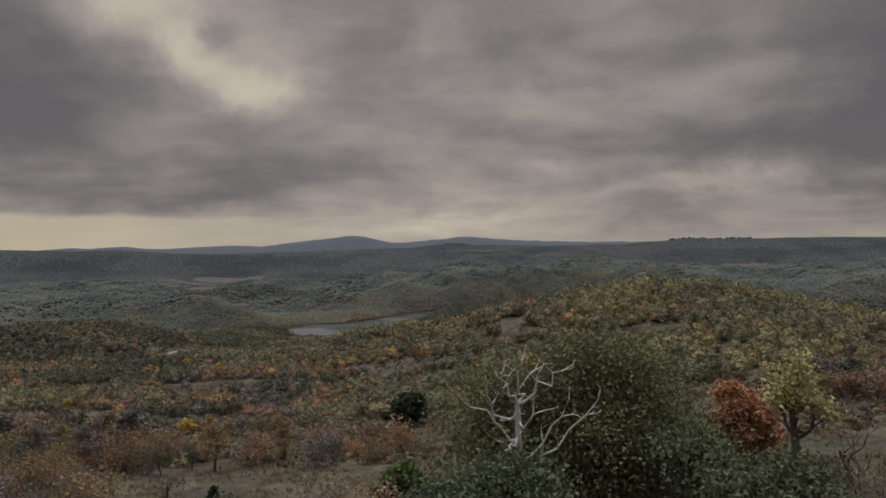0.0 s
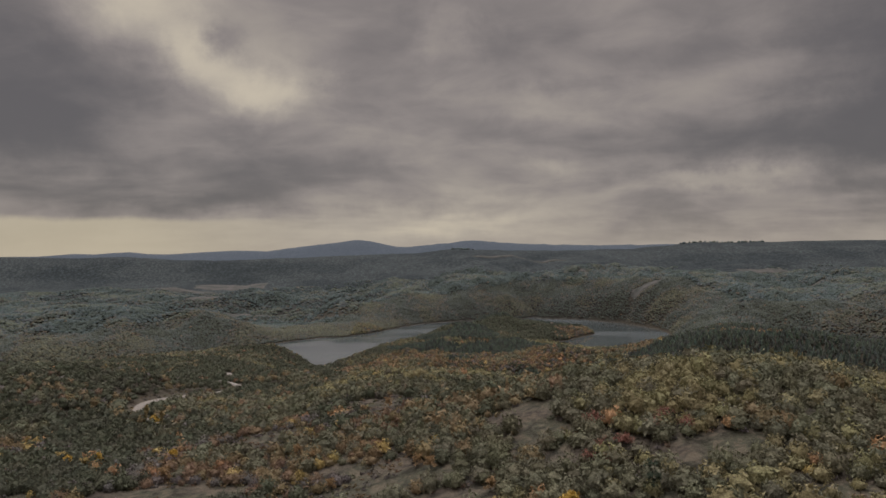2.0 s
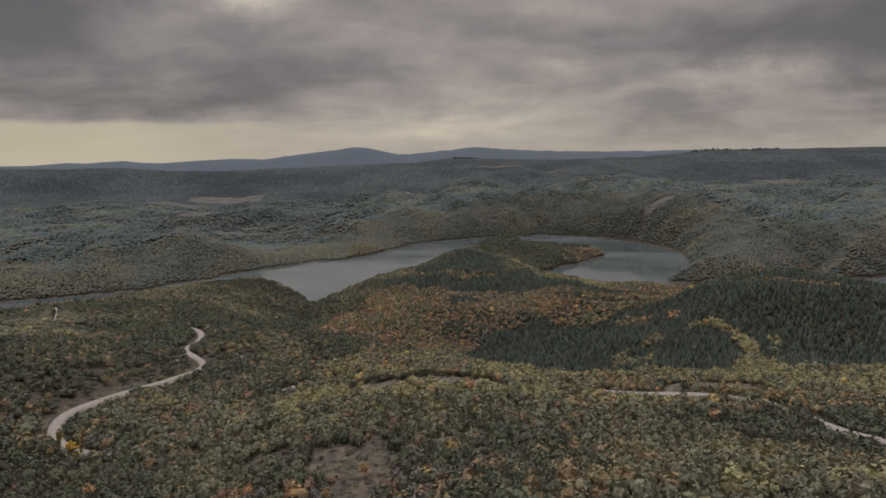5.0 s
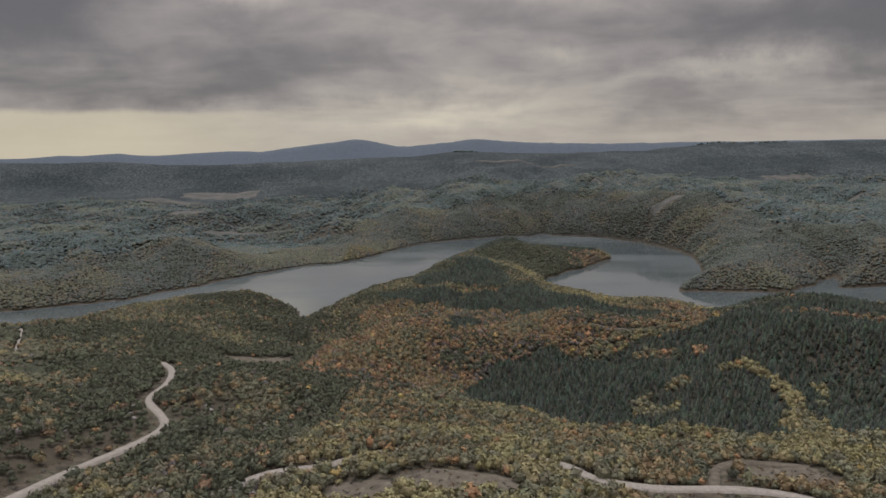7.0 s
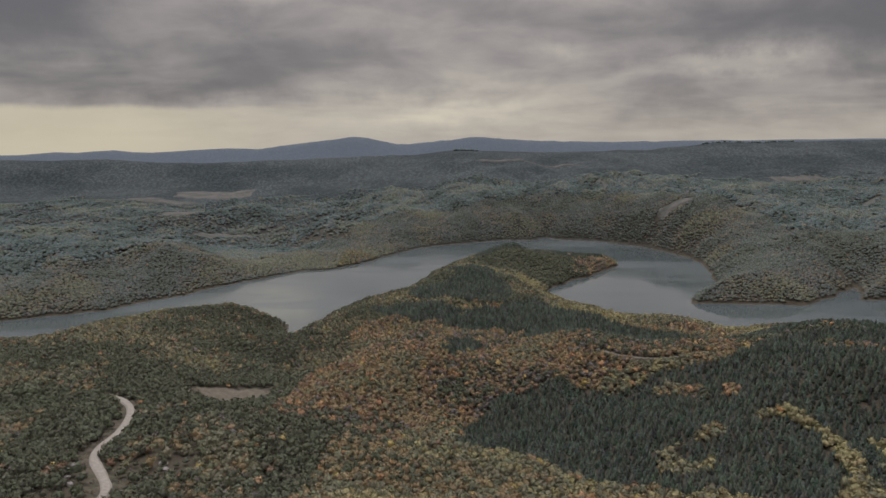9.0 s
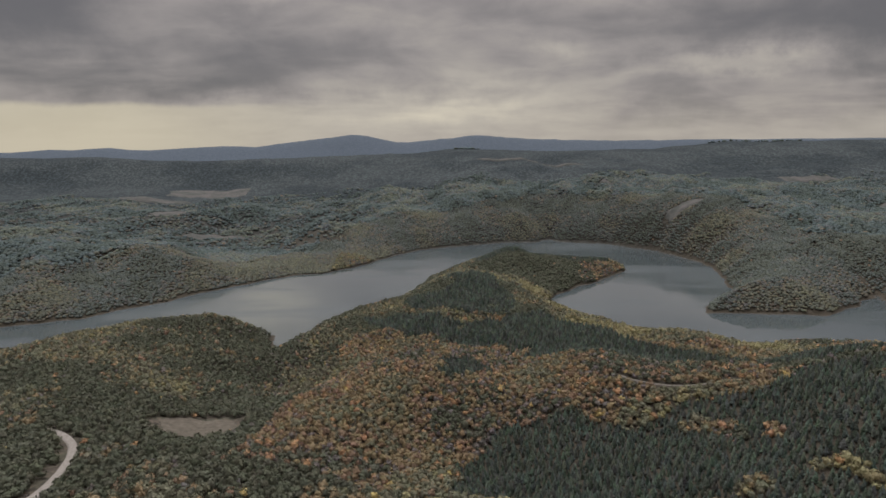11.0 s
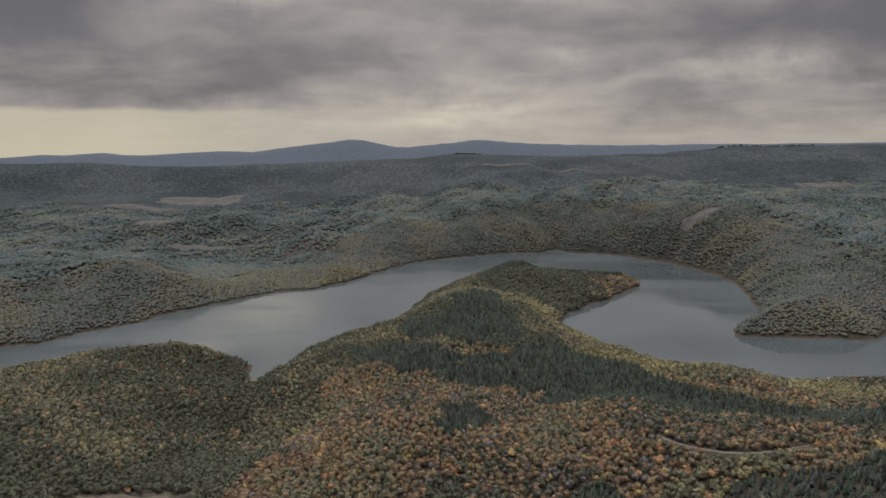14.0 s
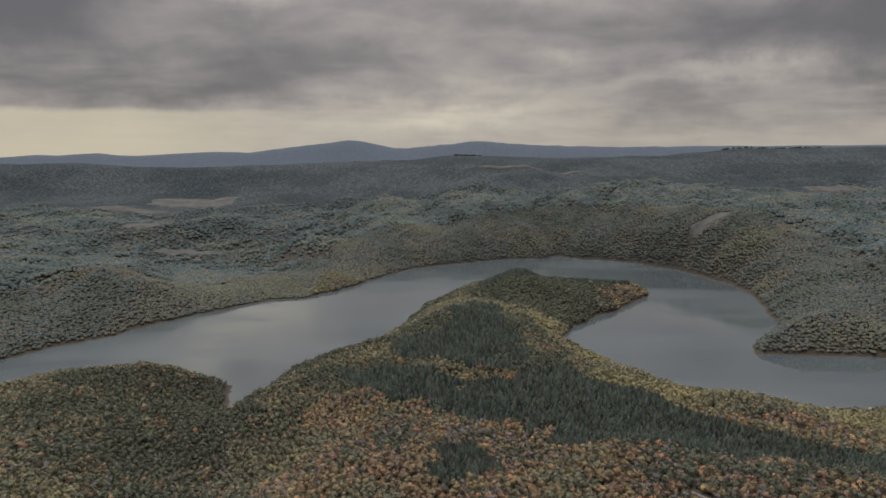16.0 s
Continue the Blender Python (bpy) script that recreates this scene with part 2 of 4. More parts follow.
# the lake's shore in plan: far bank, east arm, near bank with the peninsula and the inlet
FAR_BANK = [(-1500, 800), (-1000, 1000), (-673, 1141), (-526, 1211), (-492, 1264), (-444, 1310), (-411, 1383), (-344, 1466), (-302, 1512),
            (-247, 1532), (-202, 1588), (-132, 1730), (-81, 1802), (-13, 1847), (108, 1908), (180, 1905), (222, 1955)]
EAST_BANK = [(243, 1917), (344, 1880), (430, 1782), (481, 1635), (472, 1526), (446, 1413), (430, 1364), (399, 1326), (361, 1286), (346, 1240),
             (402, 1242), (470, 1230), (502, 1222), (576, 1282), (643, 1346), (633, 1302), (604, 1259), (660, 1260), (800, 1290), (1050, 1220), (1300, 1240)]
NEAR_BANK = [(1300, 1120), (1000, 1080), (700, 1070), (500, 1020), (393, 1030), (330, 1040), (220, 1075), (175, 1150), (125, 1285), (143, 1332),
             (192, 1408), (243, 1458), (317, 1567), (295, 1600), (200, 1622), (100, 1612), (0, 1570), (-55, 1460), (-78, 1335), (-112, 1240),
             (-155, 1195), (-180, 1172), (-181, 1146), (-199, 1091), (-209, 1050), (-222, 1105), (-230, 1132), (-290, 1125), (-380, 1105),
             (-470, 1035), (-560, 1005), (-700, 965), (-1000, 880), (-1500, 700)]
SHORE = np.array(FAR_BANK + EAST_BANK + NEAR_BANK, float)
# hills and hollows: x, y, height, width east, width north
HILLS = [(-11, -72, -9, 161, 161), (8, 291, 5, 45, 34), (78, 257, 23, 74, 56), (288, 715, 42, 190, 130), (-421, 541, 23, 148, 149), (-326, 1096, 28, 116, 60),
         (61, 1350, 3, 120, 250), (-157, 918, -47, 72, 101), (87, 693, -41, 110, 150), (-151, 448, 62, 130, 112), (-37, 176, -18, 115, 98),
         (171, 1070, 8, 150, 125), (468, 1768, 61, 191, 187), (-165, 1889, 60, 363, 312), (460, 2171, 40, 430, 361), (-225, 1746, -66, 556, 454),
         (54, -126, 109, 623, 650), (-143, 439, -69, 92, 123), (1288, 1360, 100, 493, 599), (112, 794, 23, 66, 71), (25, 1200, 16, 100, 120), (-10, 1310, 18, 75, 120), (70, 1500, 31, 110, 90), (0, 1455, 7, 60, 60),
         (-32, 700, -16, 70, 62), (150, 775, -8, 70, 60), (-590, 950, -24, 95, 80), (-418, 1012, 9, 42, 40), (-95, 1335, 8, 48, 105), (180, 1195, 8, 62, 85),
         (-520, 1430, 30, 170, 120), (-760, 1420, 24, 170, 130)]
PLAIN = 50.0
MIDDLE_RIDGE = [(-5000, 185), (-2200, 183), (-1580, 182), (-1374, 166), (-1156, 160), (-890, 172), (-500, 180), (-172, 190), (0, 208), (250, 198),
                (450, 195), (850, 202), (1140, 230), (2000, 232), (5000, 240)]
FAR_RIDGE = [(-5000, 190), (-2860, 190), (-2640, 206), (-2502, 203), (-2216, 218), (-2140, 203), (-1970, 195), (-1800, 213), (-1403, 222),
             (-1330, 210), (-1085, 240), (-877, 262), (-660, 289), (-529, 266), (-380, 232), (-252, 242), (-80, 258), (100, 281), (195, 270),
             (370, 256), (500, 248), (980, 236), (1470, 240), (2500, 240), (5000, 250)]


def inside(x, y, ring):
    ring = np.asarray(ring, float)
    hit = np.zeros(np.shape(x), bool)
    for (ax, ay), (bx, by) in zip(ring, np.roll(ring, -1, 0)):
        hit ^= ((ay > y) != (by > y)) & (x < (bx - ax) * (y - ay) / (by - ay + 1e-12) + ax)
    return hit


def from_line(x, y, line, closed=False):
    line = np.asarray(line, float)
    best = np.full(np.shape(x), 1e18)
    for (ax, ay), (bx, by) in zip(line if closed else line[:-1], np.roll(line, -1, 0)):
        ux, uy = bx - ax, by - ay
        f = np.clip(((x - ax) * ux + (y - ay) * uy) / (ux * ux + uy * uy + 1e-9), 0, 1)
        best = np.minimum(best, (x - ax - f * ux) ** 2 + (y - ay - f * uy) ** 2)
    return np.sqrt(best)


def shore(x, y):
    """Metres from the shore, negative over the water."""
    d = from_line(x, y, SHORE, True) * np.where(inside(x, y, SHORE), -1, 1)
    return d + (waver(x, y, 26, 5.0) - 0.5) * 9 + (waver(x, y, 9, 2.0) - 0.5) * 4


def ridge(x, y, crest, at, front, back):
    cx, cz = np.array(crest, float).T
    h = sum(np.interp(x + o, cx, cz) for o in (-40, -20, 0, 20, 40)) / 5
    return np.maximum(h - 50, 0) * np.exp(-(((y - at) / np.where(y < at, front, back)) ** 2))


ROAD_WEST = [(-500, 920), (-455, 865), (-432, 835), (-363, 721), (-320, 705), (-280, 712), (-245, 708), (-221, 688), (-209, 668), (-196, 628), (-195, 602),
             (-188, 585), (-172, 565), (-162, 551), (-159, 537), (-161, 521), (-167, 499), (-172, 478), (-178, 451), (-182, 430), (-175, 412),
             (-156, 402), (-138, 408), (-121, 430), (-100, 448), (-86, 454)]
ROAD_EAST = [(-86, 454), (-77, 458), (-64, 455), (-51, 453), (-20, 470), (20, 474), (43, 463), (52, 448), (72, 444), (94, 447), (115, 445),
             (130, 437), (142, 418), (140, 395), (150, 370), (190, 345), (260, 330)]
LOOP_TRACK = [(98, 449), (103, 462), (107, 472), (113, 481), (122, 487), (132, 486), (150, 478)]
WOOD_TRACK = [(118, 797), (126, 788), (135, 782), (150, 774), (170, 770), (192, 768)]
ROADS = [ROAD_WEST, ROAD_EAST, LOOP_TRACK]


def off_road(x, y):
    return np.minimum.reduce([from_line(x, y, line) for line in ROADS])


def land(x, y):
    """The ground's height; the lake's level is 0."""
    x, y = np.asarray(x, float), np.asarray(y, float)
    z = np.full(x.shape, float(PLAIN))
    for hx, hy, h, rx, ry in HILLS:
        z = z + h * np.exp(-(((x - hx) / rx) ** 2) - ((y - hy) / ry) ** 2)
    z = z + ridge(x, y, MIDDLE_RIDGE, 3300, np.interp(x, [-900, -300, 100], [260, 600, 820]), 350) + ridge(x, y, FAR_RIDGE, 4600, 450, 300)
    far_side = np.clip((y - 1750) / 700, 0, 1)
    z = z + (fractal(x, y, 60, 1.0) - 0.5) * (3.5 + 5 * far_side) + (fractal(x, y, 520, 4.0, 3) - 0.5) * 44 * far_side * np.clip((3250 - y) / 400, 0.08, 1)
    d = shore(x, y)
    beyond = (y > 1640) | ((y > 1120) & ((x < -240) | (x > 330)))
    # spurs and gullies running down to the water
    folds = (1 - np.abs(2 * fractal(x + 0.25 * y, y * 0.55, 270, 6.0, 4) - 1)) - 0.72
    folds = folds + 0.5 * ((1 - np.abs(2 * fractal(x - 0.3 * y, y * 0.6, 120, 2.0, 4) - 1)) - 0.72)
    z = z + np.where(beyond, folds * np.interp(d, [8, 170, 420, 800], [0, 74, 60, 34]) * np.clip((3150 - y) / 500, 0.2, 1), 0)
    near = (1 - np.abs(2 * fractal(x + 0.2 * y, y * 0.8, 150, 3.0, 3) - 1)) - 0.86
    calm = np.clip((from_line(x, y, WOOD_TRACK) - 8) / 45, 0, 1) * np.clip((y - 470) / 80, 0, 1) * np.clip(d / 60, 0, 1) * np.clip((off_road(x, y) - 10) / 45, 0, 1)
    z = z + np.where(beyond, 0, near * 26 * calm)
    return np.where(d > 0, np.maximum(z, 4) * (1 - np.exp(-np.maximum(d, 0) / 60)), np.maximum(d * 0.25, -9))


# glades, meadows and bare slopes with few or no trees: x, y, half width, half depth
GLADES = [(-170, 741, 31, 25), (-90, 165, 24, 16), (-82, 236, 24, 10), (-6, 212, 16, 8), (-16, 142, 12, 10), (48, 166, 30, 9), (58, 208, 14, 6),
          (-8, 58, 22, 12), (78, 122, 16, 6), (0, 433, 26, 12), (-36, 425, 14, 10), (136, 466, 20, 16), (-28, 330, 9, 34), (22, 250, 12, 8),
          (-70, 300, 20, 8), (28, 72, 10, 8), (-30, 90, 14, 10), (20, 120, 24, 9),
          (23, 234, 7, 7), (27, 219, 7, 5), (54, 206, 7, 6), (44, 215, 5, 4), (-9, 228, 9, 5), (-42, 347, 9, 14), (-34, 244, 8, 5), (40, 132, 22, 7), (8, 86, 16, 8)]
PINE_PLOTS = [
    [(-4, 662), (8, 731), (38, 755), (64, 755), (107, 750), (137, 755), (175, 735), (205, 748), (300, 735), (430, 735), (520, 640), (400, 560), (300, 540), (218, 510),
     (186, 520), (159, 522), (145, 550), (122, 572), (98, 602), (66, 620), (48, 640), (30, 680)],
    [(-107, 1063), (-62, 1063), (-5, 1006), (35, 991), (75, 1039), (122, 1006), (160, 964), (179, 949), (205, 901), (245, 883), (300, 850), (420, 800), (440, 740),
     (300, 735), (240, 765), (205, 800), (195, 862), (126, 844), (75, 871), (53, 883), (39, 907), (-5, 958), (-44, 982)],
    [(-18, 880), (9, 886), (37, 850), (26, 832), (-3, 826), (-16, 844)],
    [(-67, 1114), (-45, 1156), (-13, 1150), (-8, 1216), (45, 1321), (56, 1147), (73, 1069), (47, 1018), (5, 1033), (-45, 1063)],
    [(16, 1450), (60, 1540), (120, 1600), (200, 1612), (285, 1580), (270, 1540), (190, 1520), (110, 1480), (49, 1425)],
]
# broad-leaved strips through the pines: a gully and a stony rise
STRIPS = [[(165, 640), (189, 622), (192, 600), (187, 572), (181, 545)], [(241, 710), (265, 677), (300, 660)]]
# x, y, half width, half depth, turn
FIELDS = [(-949, 2819, 150, 100, 4), (-1000, 2480, 120, 52, 8), (-590, 1925, 75, 28, 12), (500, 1815, 40, 20, 4), (560, 2080, 40, 26, 0),
          (920, 1830, 55, 18, 4), (180, 2844, 110, 16, -4), (380, 2790, 80, 12, 4), (470, 2200, 85, 12, -5), (1120, 2500, 110, 26, 10),
          (-760, 2120, 80, 30, 10), (-350, 1750, 36, 8, 8)]


def in_ellipses(x, y, some, grow=1.0):
    hit = np.zeros(np.shape(x), bool)
    for e in some:
        c, s = math.cos(radians(e[4] if len(e) > 4 else 0)), math.sin(radians(e[4] if len(e) > 4 else 0))
        u, v = (x - e[0]) * c + (y - e[1]) * s, -(x - e[0]) * s + (y - e[1]) * c
        hit |= (u / e[2]) ** 2 + (v / e[3]) ** 2 < grow * (0.75 + 0.5 * waver(x, y, 12, 7.0))
    return hit


def steps(*runs):
    """An axis of the ground's grid: runs of (start, end, step)."""
    return np.concatenate([np.arange(a, b, s) for a, b, s in runs])


def mesh_of(name, verts, tris, mat, smooth=False, tint=None, fac=None):
    """A mesh from arrays of corners and of faces with equal numbers of corners."""
    verts, tris = np.asarray(verts, np.float32), np.asarray(tris, np.int32)
    me = bpy.data.meshes.new(name)
    k_ = tris.shape[1]
    me.vertices.add(len(verts))
    me.vertices.foreach_set("co", verts.ravel())
    me.loops.add(tris.size)
    me.loops.foreach_set("vertex_index", tris.ravel())
    me.polygons.add(len(tris))
    me.polygons.foreach_set("loop_start", np.arange(0, tris.size, k_, dtype=np.int32))
    me.polygons.foreach_set("use_smooth", np.full(len(tris), smooth))
    me.update(calc_edges=True)
    if tint is not None:
        a = me.attributes.new("tint", "FLOAT_COLOR", "POINT")
        a.data.foreach_set("color", np.c_[tint, np.ones(len(tint))].astype(np.float32).ravel())
    if fac is not None:
        a = me.attributes.new("woods", "FLOAT", "POINT")
        a.data.foreach_set("value", np.asarray(fac, np.float32))
    me.materials.append(mat)
    return me


def grid_faces(nx, ny):
    i = (np.arange(ny - 1)[:, None] * nx + np.arange(nx - 1)).ravel()
    return np.stack([i, i + 1, i + 1 + nx, i + nx], 1)


gx = steps((-5000, -1300, 125), (-1300, -620, 20), (-620, 620, 7), (620, 1300, 20), (1300, 5001, 125))
gy = steps((-800, 0, 50), (0, 1320, 7), (1320, 2150, 13), (2150, 3500, 30), (3500, 4976, 45))
px, py = [a.ravel() for a in np.meshgrid(gx, gy)]
pz = land(px, py)
woods = np.clip((py - 240) / 120, 0, 1) * (1 - in_ellipses(px, py, GLADES, 1.2)) * np.clip(off_road(px, py) / 9 - 0.3, 0, 1)
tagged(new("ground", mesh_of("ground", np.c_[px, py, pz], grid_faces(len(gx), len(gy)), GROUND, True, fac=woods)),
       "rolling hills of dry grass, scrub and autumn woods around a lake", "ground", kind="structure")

lx, ly = [a.ravel() for a in np.meshgrid(np.linspace(-1700, 1500, 33), np.linspace(650, 2000, 15))]
tagged(new("lake_water", mesh_of("lake_water", np.c_[lx, ly, 0 * lx], grid_faces(33, 15), WATER, True)),
       "calm grey lake winding between wooded banks", "lake", kind="structure")


def ribbon(name, line, width, mat, lift, label):
    """A road along a line in plan, with a crowned top and battered sides."""
    line = np.array(line, float)
    for _ in range(3):  # rounds the corners
        q = np.empty((2 * len(line) - 2, 2))
        q[0::2], q[1::2] = 0.75 * line[:-1] + 0.25 * line[1:], 0.25 * line[:-1] + 0.75 * line[1:]
        line = np.vstack([line[:1], q, line[-1:]])
    run = np.r_[0, np.cumsum(np.hypot(*np.diff(line, axis=0).T))]
    s = np.arange(0, run[-1], 2.5)
    line = np.c_[np.interp(s, run, line[:, 0]), np.interp(s, run, line[:, 1])]
    along = np.gradient(line, axis=0)
    side = np.c_[along[:, 1], -along[:, 0]] / np.maximum(np.hypot(*along.T), 1e-6)[:, None]
    half = width / 2 * (0.92 + 0.2 * waver(s, 0 * s, 11, 3.0))
    mid = land(line[:, 0], line[:, 1])
    edge = np.maximum(land(*(line + side * half[:, None]).T), land(*(line - side * half[:, None]).T))
    z = np.maximum(mid, edge)
    z = np.convolve(np.pad(z, 4, mode="edge"), np.ones(9) / 9, "valid") + lift
    cols = []
    for f, drop in ((-1.5, 1.6), (-1.0, 0.06), (-0.5, 0.0), (0.0, -0.05), (0.5, 0.0), (1.0, 0.06), (1.5, 1.6)):
        cols.append(np.c_[line + side * (f * half)[:, None], z - drop])
    v = np.stack(cols, 1).reshape(-1, 3)
    tagged(new(name, mesh_of(name, v, grid_faces(7, len(line)), mat, True)), label, "road", kind="structure")


ribbon("road_west", ROAD_WEST, 3.9, ROAD, 0.7, "pale unpaved road winding down the wooded slope")
ribbon("road_east", ROAD_EAST, 4.0, ROAD, 0.7, "pale unpaved road along the wooded ridge")
ribbon("track_loop", LOOP_TRACK, 3.6, EARTH, 0.5, "earth track looping off the road")
ribbon("track_wood", WOOD_TRACK, 0.65, ROAD, 0.9, "narrow earth track through russet woods")


def sheet(name, cx, cy, rx, ry, turn, mat, label, lift=0.6):
    """A patch of open land draped over the ground, with an uneven edge."""
    nr, na = 9, 40
    a = np.linspace(0, 2 * np.pi, na, endpoint=False)
    edge = 0.82 + 0.36 * waver(np.cos(a) * 3 + cx, np.sin(a) * 3 + cy, 1.3, 2.0)
    box = 1 / np.maximum(np.abs(np.cos(a)), np.abs(np.sin(a)))
    edge = edge * (0.6 + 0.4 * box)
    v, c, s = [], math.cos(radians(turn)), math.sin(radians(turn))
    for r in np.linspace(0, 1, nr):
        u, w = r * edge * np.cos(a) * rx, r * edge * np.sin(a) * ry
        x, y = cx + u * c - w * s, cy + u * s + w * c
        v.append(np.c_[x, y, land(x, y) + (lift if r < 0.99 else -0.5)])
    v = np.concatenate(v)
    i, j = np.meshgrid(np.arange(nr - 1), np.arange(na), indexing="ij")
    f = np.stack([i * na + j, (i + 1) * na + j, (i + 1) * na + (j + 1) % na, i * na + (j + 1) % na], -1).reshape(-1, 4)
    tagged(new(name, mesh_of(name, v, f, mat, True)), label, "field", kind="structure")


for f in FIELDS:
    sheet("field", *f, FIELD, "pale stubble field among distant woods", 3.0 if f[1] > 2200 else 1.4)
for e in GLADES[:1] + GLADES[9:12]:
    sheet("glade", e[0], e[1], e[2] * 0.9, e[3] * 0.9, 0, EARTH, "bare brown clearing in the woods", 0.25)

# ---------------------------------------------------------------- trees
DARK, OLIVE, STRAW, OCHRE, RUSSET, ORANGE, YELLOW, BARE, GREY = range(9)
TINTS = np.array([(0.098, 0.102, 0.068), (0.152, 0.147, 0.094), (0.228, 0.204, 0.106), (0.216, 0.168, 0.094), (0.205, 0.143, 0.092),
                  (0.330, 0.205, 0.108), (0.390, 0.300, 0.120), (0.158, 0.140, 0.122), (0.116, 0.130, 0.108)])
PINE_TINT = np.array((0.062, 0.072, 0.054))


def ball(level):
    """A unit icosphere as arrays."""
    bm = bmesh.new()
    bmesh.ops.create_icosphere(bm, subdivisions=level, radius=1)
    v = np.array([w.co[:] for w in bm.verts])
    f = np.array([[w.index for w in t.verts] for t in bm.faces])
    bm.free()
    return v, f


def lumpy(seed, level, amount):
    """A crown of lumps: broad above, cut short below."""
    r = np.random.default_rng(seed)
    v, f = ball(level)
    lumps = r.normal(size=(11, 3))
    lumps /= np.linalg.norm(lumps, axis=1)[:, None]
    near = (v @ lumps.T).max(1)
    v = v * (1 - amount + 1.5 * amount * np.clip((near - 0.55) / 0.45, 0, 1) + r.uniform(-0.2, 0.2, len(v)) * amount)[:, None]
    v[:, 2] = np.where(v[:, 2] < 0, v[:, 2] * 0.62, v[:, 2])
    return v, f


def tufts(seed, count, size, core=0.78, lift=0.5):
    """Leaf clumps standing out from a crown of unit size."""
    r = np.random.default_rng(seed)
    d = r.normal(size=(count, 3))
    d[:, 2] = np.abs(d[:, 2]) - 0.35
    d /= np.linalg.norm(d, axis=1)[:, None]
    c = d * r.uniform(core, 1.12, (count, 1))
    c[:, 2] = np.where(c[:, 2] < 0, c[:, 2] * 0.7, c[:, 2])
    a = np.cross(d, r.normal(size=(count, 3)))
    a /= np.linalg.norm(a, axis=1)[:, None]
    b = np.cross(d, a) * 0.9 + d * r.uniform(-0.25, lift, (count, 1))
    s = size * r.uniform(0.6, 1.4, (count, 1))
    v = np.stack([c - a * s - b * s * 0.5, c + a * s - b * s * 0.5 + d * s * 0.3, c + b * s * 1.1], 1).reshape(-1, 3)
    return v, np.arange(3 * count).reshape(-1, 3)


def dome(seed, sides=6, rings=2):
    """A plain uneven crown of few faces."""
    r = np.random.default_rng(seed)
    a = np.linspace(0, 2 * np.pi, sides, endpoint=False)
    v = []
    for z, w in ((-0.35, 0.92), (0.45, 0.84))[:rings]:
        q = w * r.uniform(0.78, 1.22, sides)
        v += list(np.c_[q * np.cos(a), q * np.sin(a), z + r.uniform(-0.16, 0.16, sides)])
        a = a + np.pi / sides
    v.append((r.uniform(-0.25, 0.25), r.uniform(-0.25, 0.25), 0.95))
    i = np.arange(sides)
    j = (i + 1) % sides
    f = [] if rings == 1 else [np.c_[i, j, i + sides], np.c_[j, j + sides, i + sides]]
    f.append(np.c_[i + (rings - 1) * sides, j + (rings - 1) * sides, np.full(sides, rings * sides)])
    return np.array(v), np.concatenate(f)


def tufted_dome(seed, count, size, lift=0.5):
    v, f = dome(seed, 6)
    return fused((v * 0.72, f), tufts(seed + 500, count, size, 0.66, lift))


def leafy(seed, level, count, size):
    """A crown: a dark heart and leaf clumps all over it."""
    v, f = lumpy(seed, level, 0.30)
    f = f[v[f][:, :, 2].mean(1) > -0.30]
    return fused((v * 0.84, f), tufts(seed + 500, count, size, 0.70))


def fused(*pieces):
    v, f, at = [], [], 0
    for a, b in pieces:
        v.append(a)
        f.append(b + at)
        at += len(a)
    return np.concatenate(v), np.concatenate(f)


def pine_shape(seed, tiers=4, sides=7):
    """Ragged tiers of drooping boughs with a blunt top, unit height."""
    r = np.random.default_rng(seed)
    pieces = []
    for t in range(tiers):
        f = t / (tiers - 1)
        z0, z1 = 0.18 + 0.56 * f, min(1.0, 0.18 + 0.56 * f + 0.34)
        rad = 0.36 * (1 - 0.62 * f ** 1.4)
        a = np.linspace(0, 2 * np.pi, sides, endpoint=False) + r.uniform(0, 6)
        rr = rad * np.where(np.arange(sides) % 2, 0.72, 1.08) * r.uniform(0.8, 1.2, sides)
        lean = r.uniform(-0.05, 0.05, 2)
        v = np.r_[np.c_[rr * np.cos(a), rr * np.sin(a), z0 + r.uniform(-0.06, 0.06, sides)], [[lean[0], lean[1], z1]]]
        i = np.arange(sides)
        pieces.append((v, np.c_[i, (i + 1) % sides, np.full(sides, sides)]))
    return fused(*pieces)


def scatter(name, shapes, at, size, tints, mat, label, category, smooth=True):
    """Many plants as one object: each one is a shape, turned, sized and tinted by itself."""
    pick = rng.integers(0, len(shapes), len(at))
    turn = rng.uniform(0, 2 * np.pi, len(at))
    vs, fs, ts, base = [], [], [], 0
    for s, (v, f) in enumerate(shapes):
        i = np.where(pick == s)[0]
        c, q = np.cos(turn[i])[:, None], np.sin(turn[i])[:, None]
        x, y, z = v[:, 0] * size[i, :1], v[:, 1] * size[i, 1:2], v[:, 2] * size[i, 2:3]
        w = np.stack([x * c - y * q, x * q + y * c, z + 0 * c], -1) + at[i][:, None]
        vs.append(w.reshape(-1, 3))
        fs.append((f[None] + (np.arange(len(i)) * len(v))[:, None, None] + base).reshape(-1, 3))
        ts.append(np.repeat(tints[i], len(v), 0))
        base += len(i) * len(v)
    me = mesh_of(name, np.concatenate(vs), np.concatenate(fs), mat, smooth, tint=np.concatenate(ts))
    return tagged(new(name, me), label, category, kind="stuff")


def spread(x0, x1, y0, y1, step):
    x, y = [a.ravel() for a in np.meshgrid(np.arange(x0, x1, step), np.arange(y0, y1, step * 0.9))]
    x = x + (np.round((y - y0) / (step * 0.9)) % 2) * step / 2
    return x + rng.uniform(-0.42, 0.42, x.size) * step, y + rng.uniform(-0.42, 0.42, x.size) * step


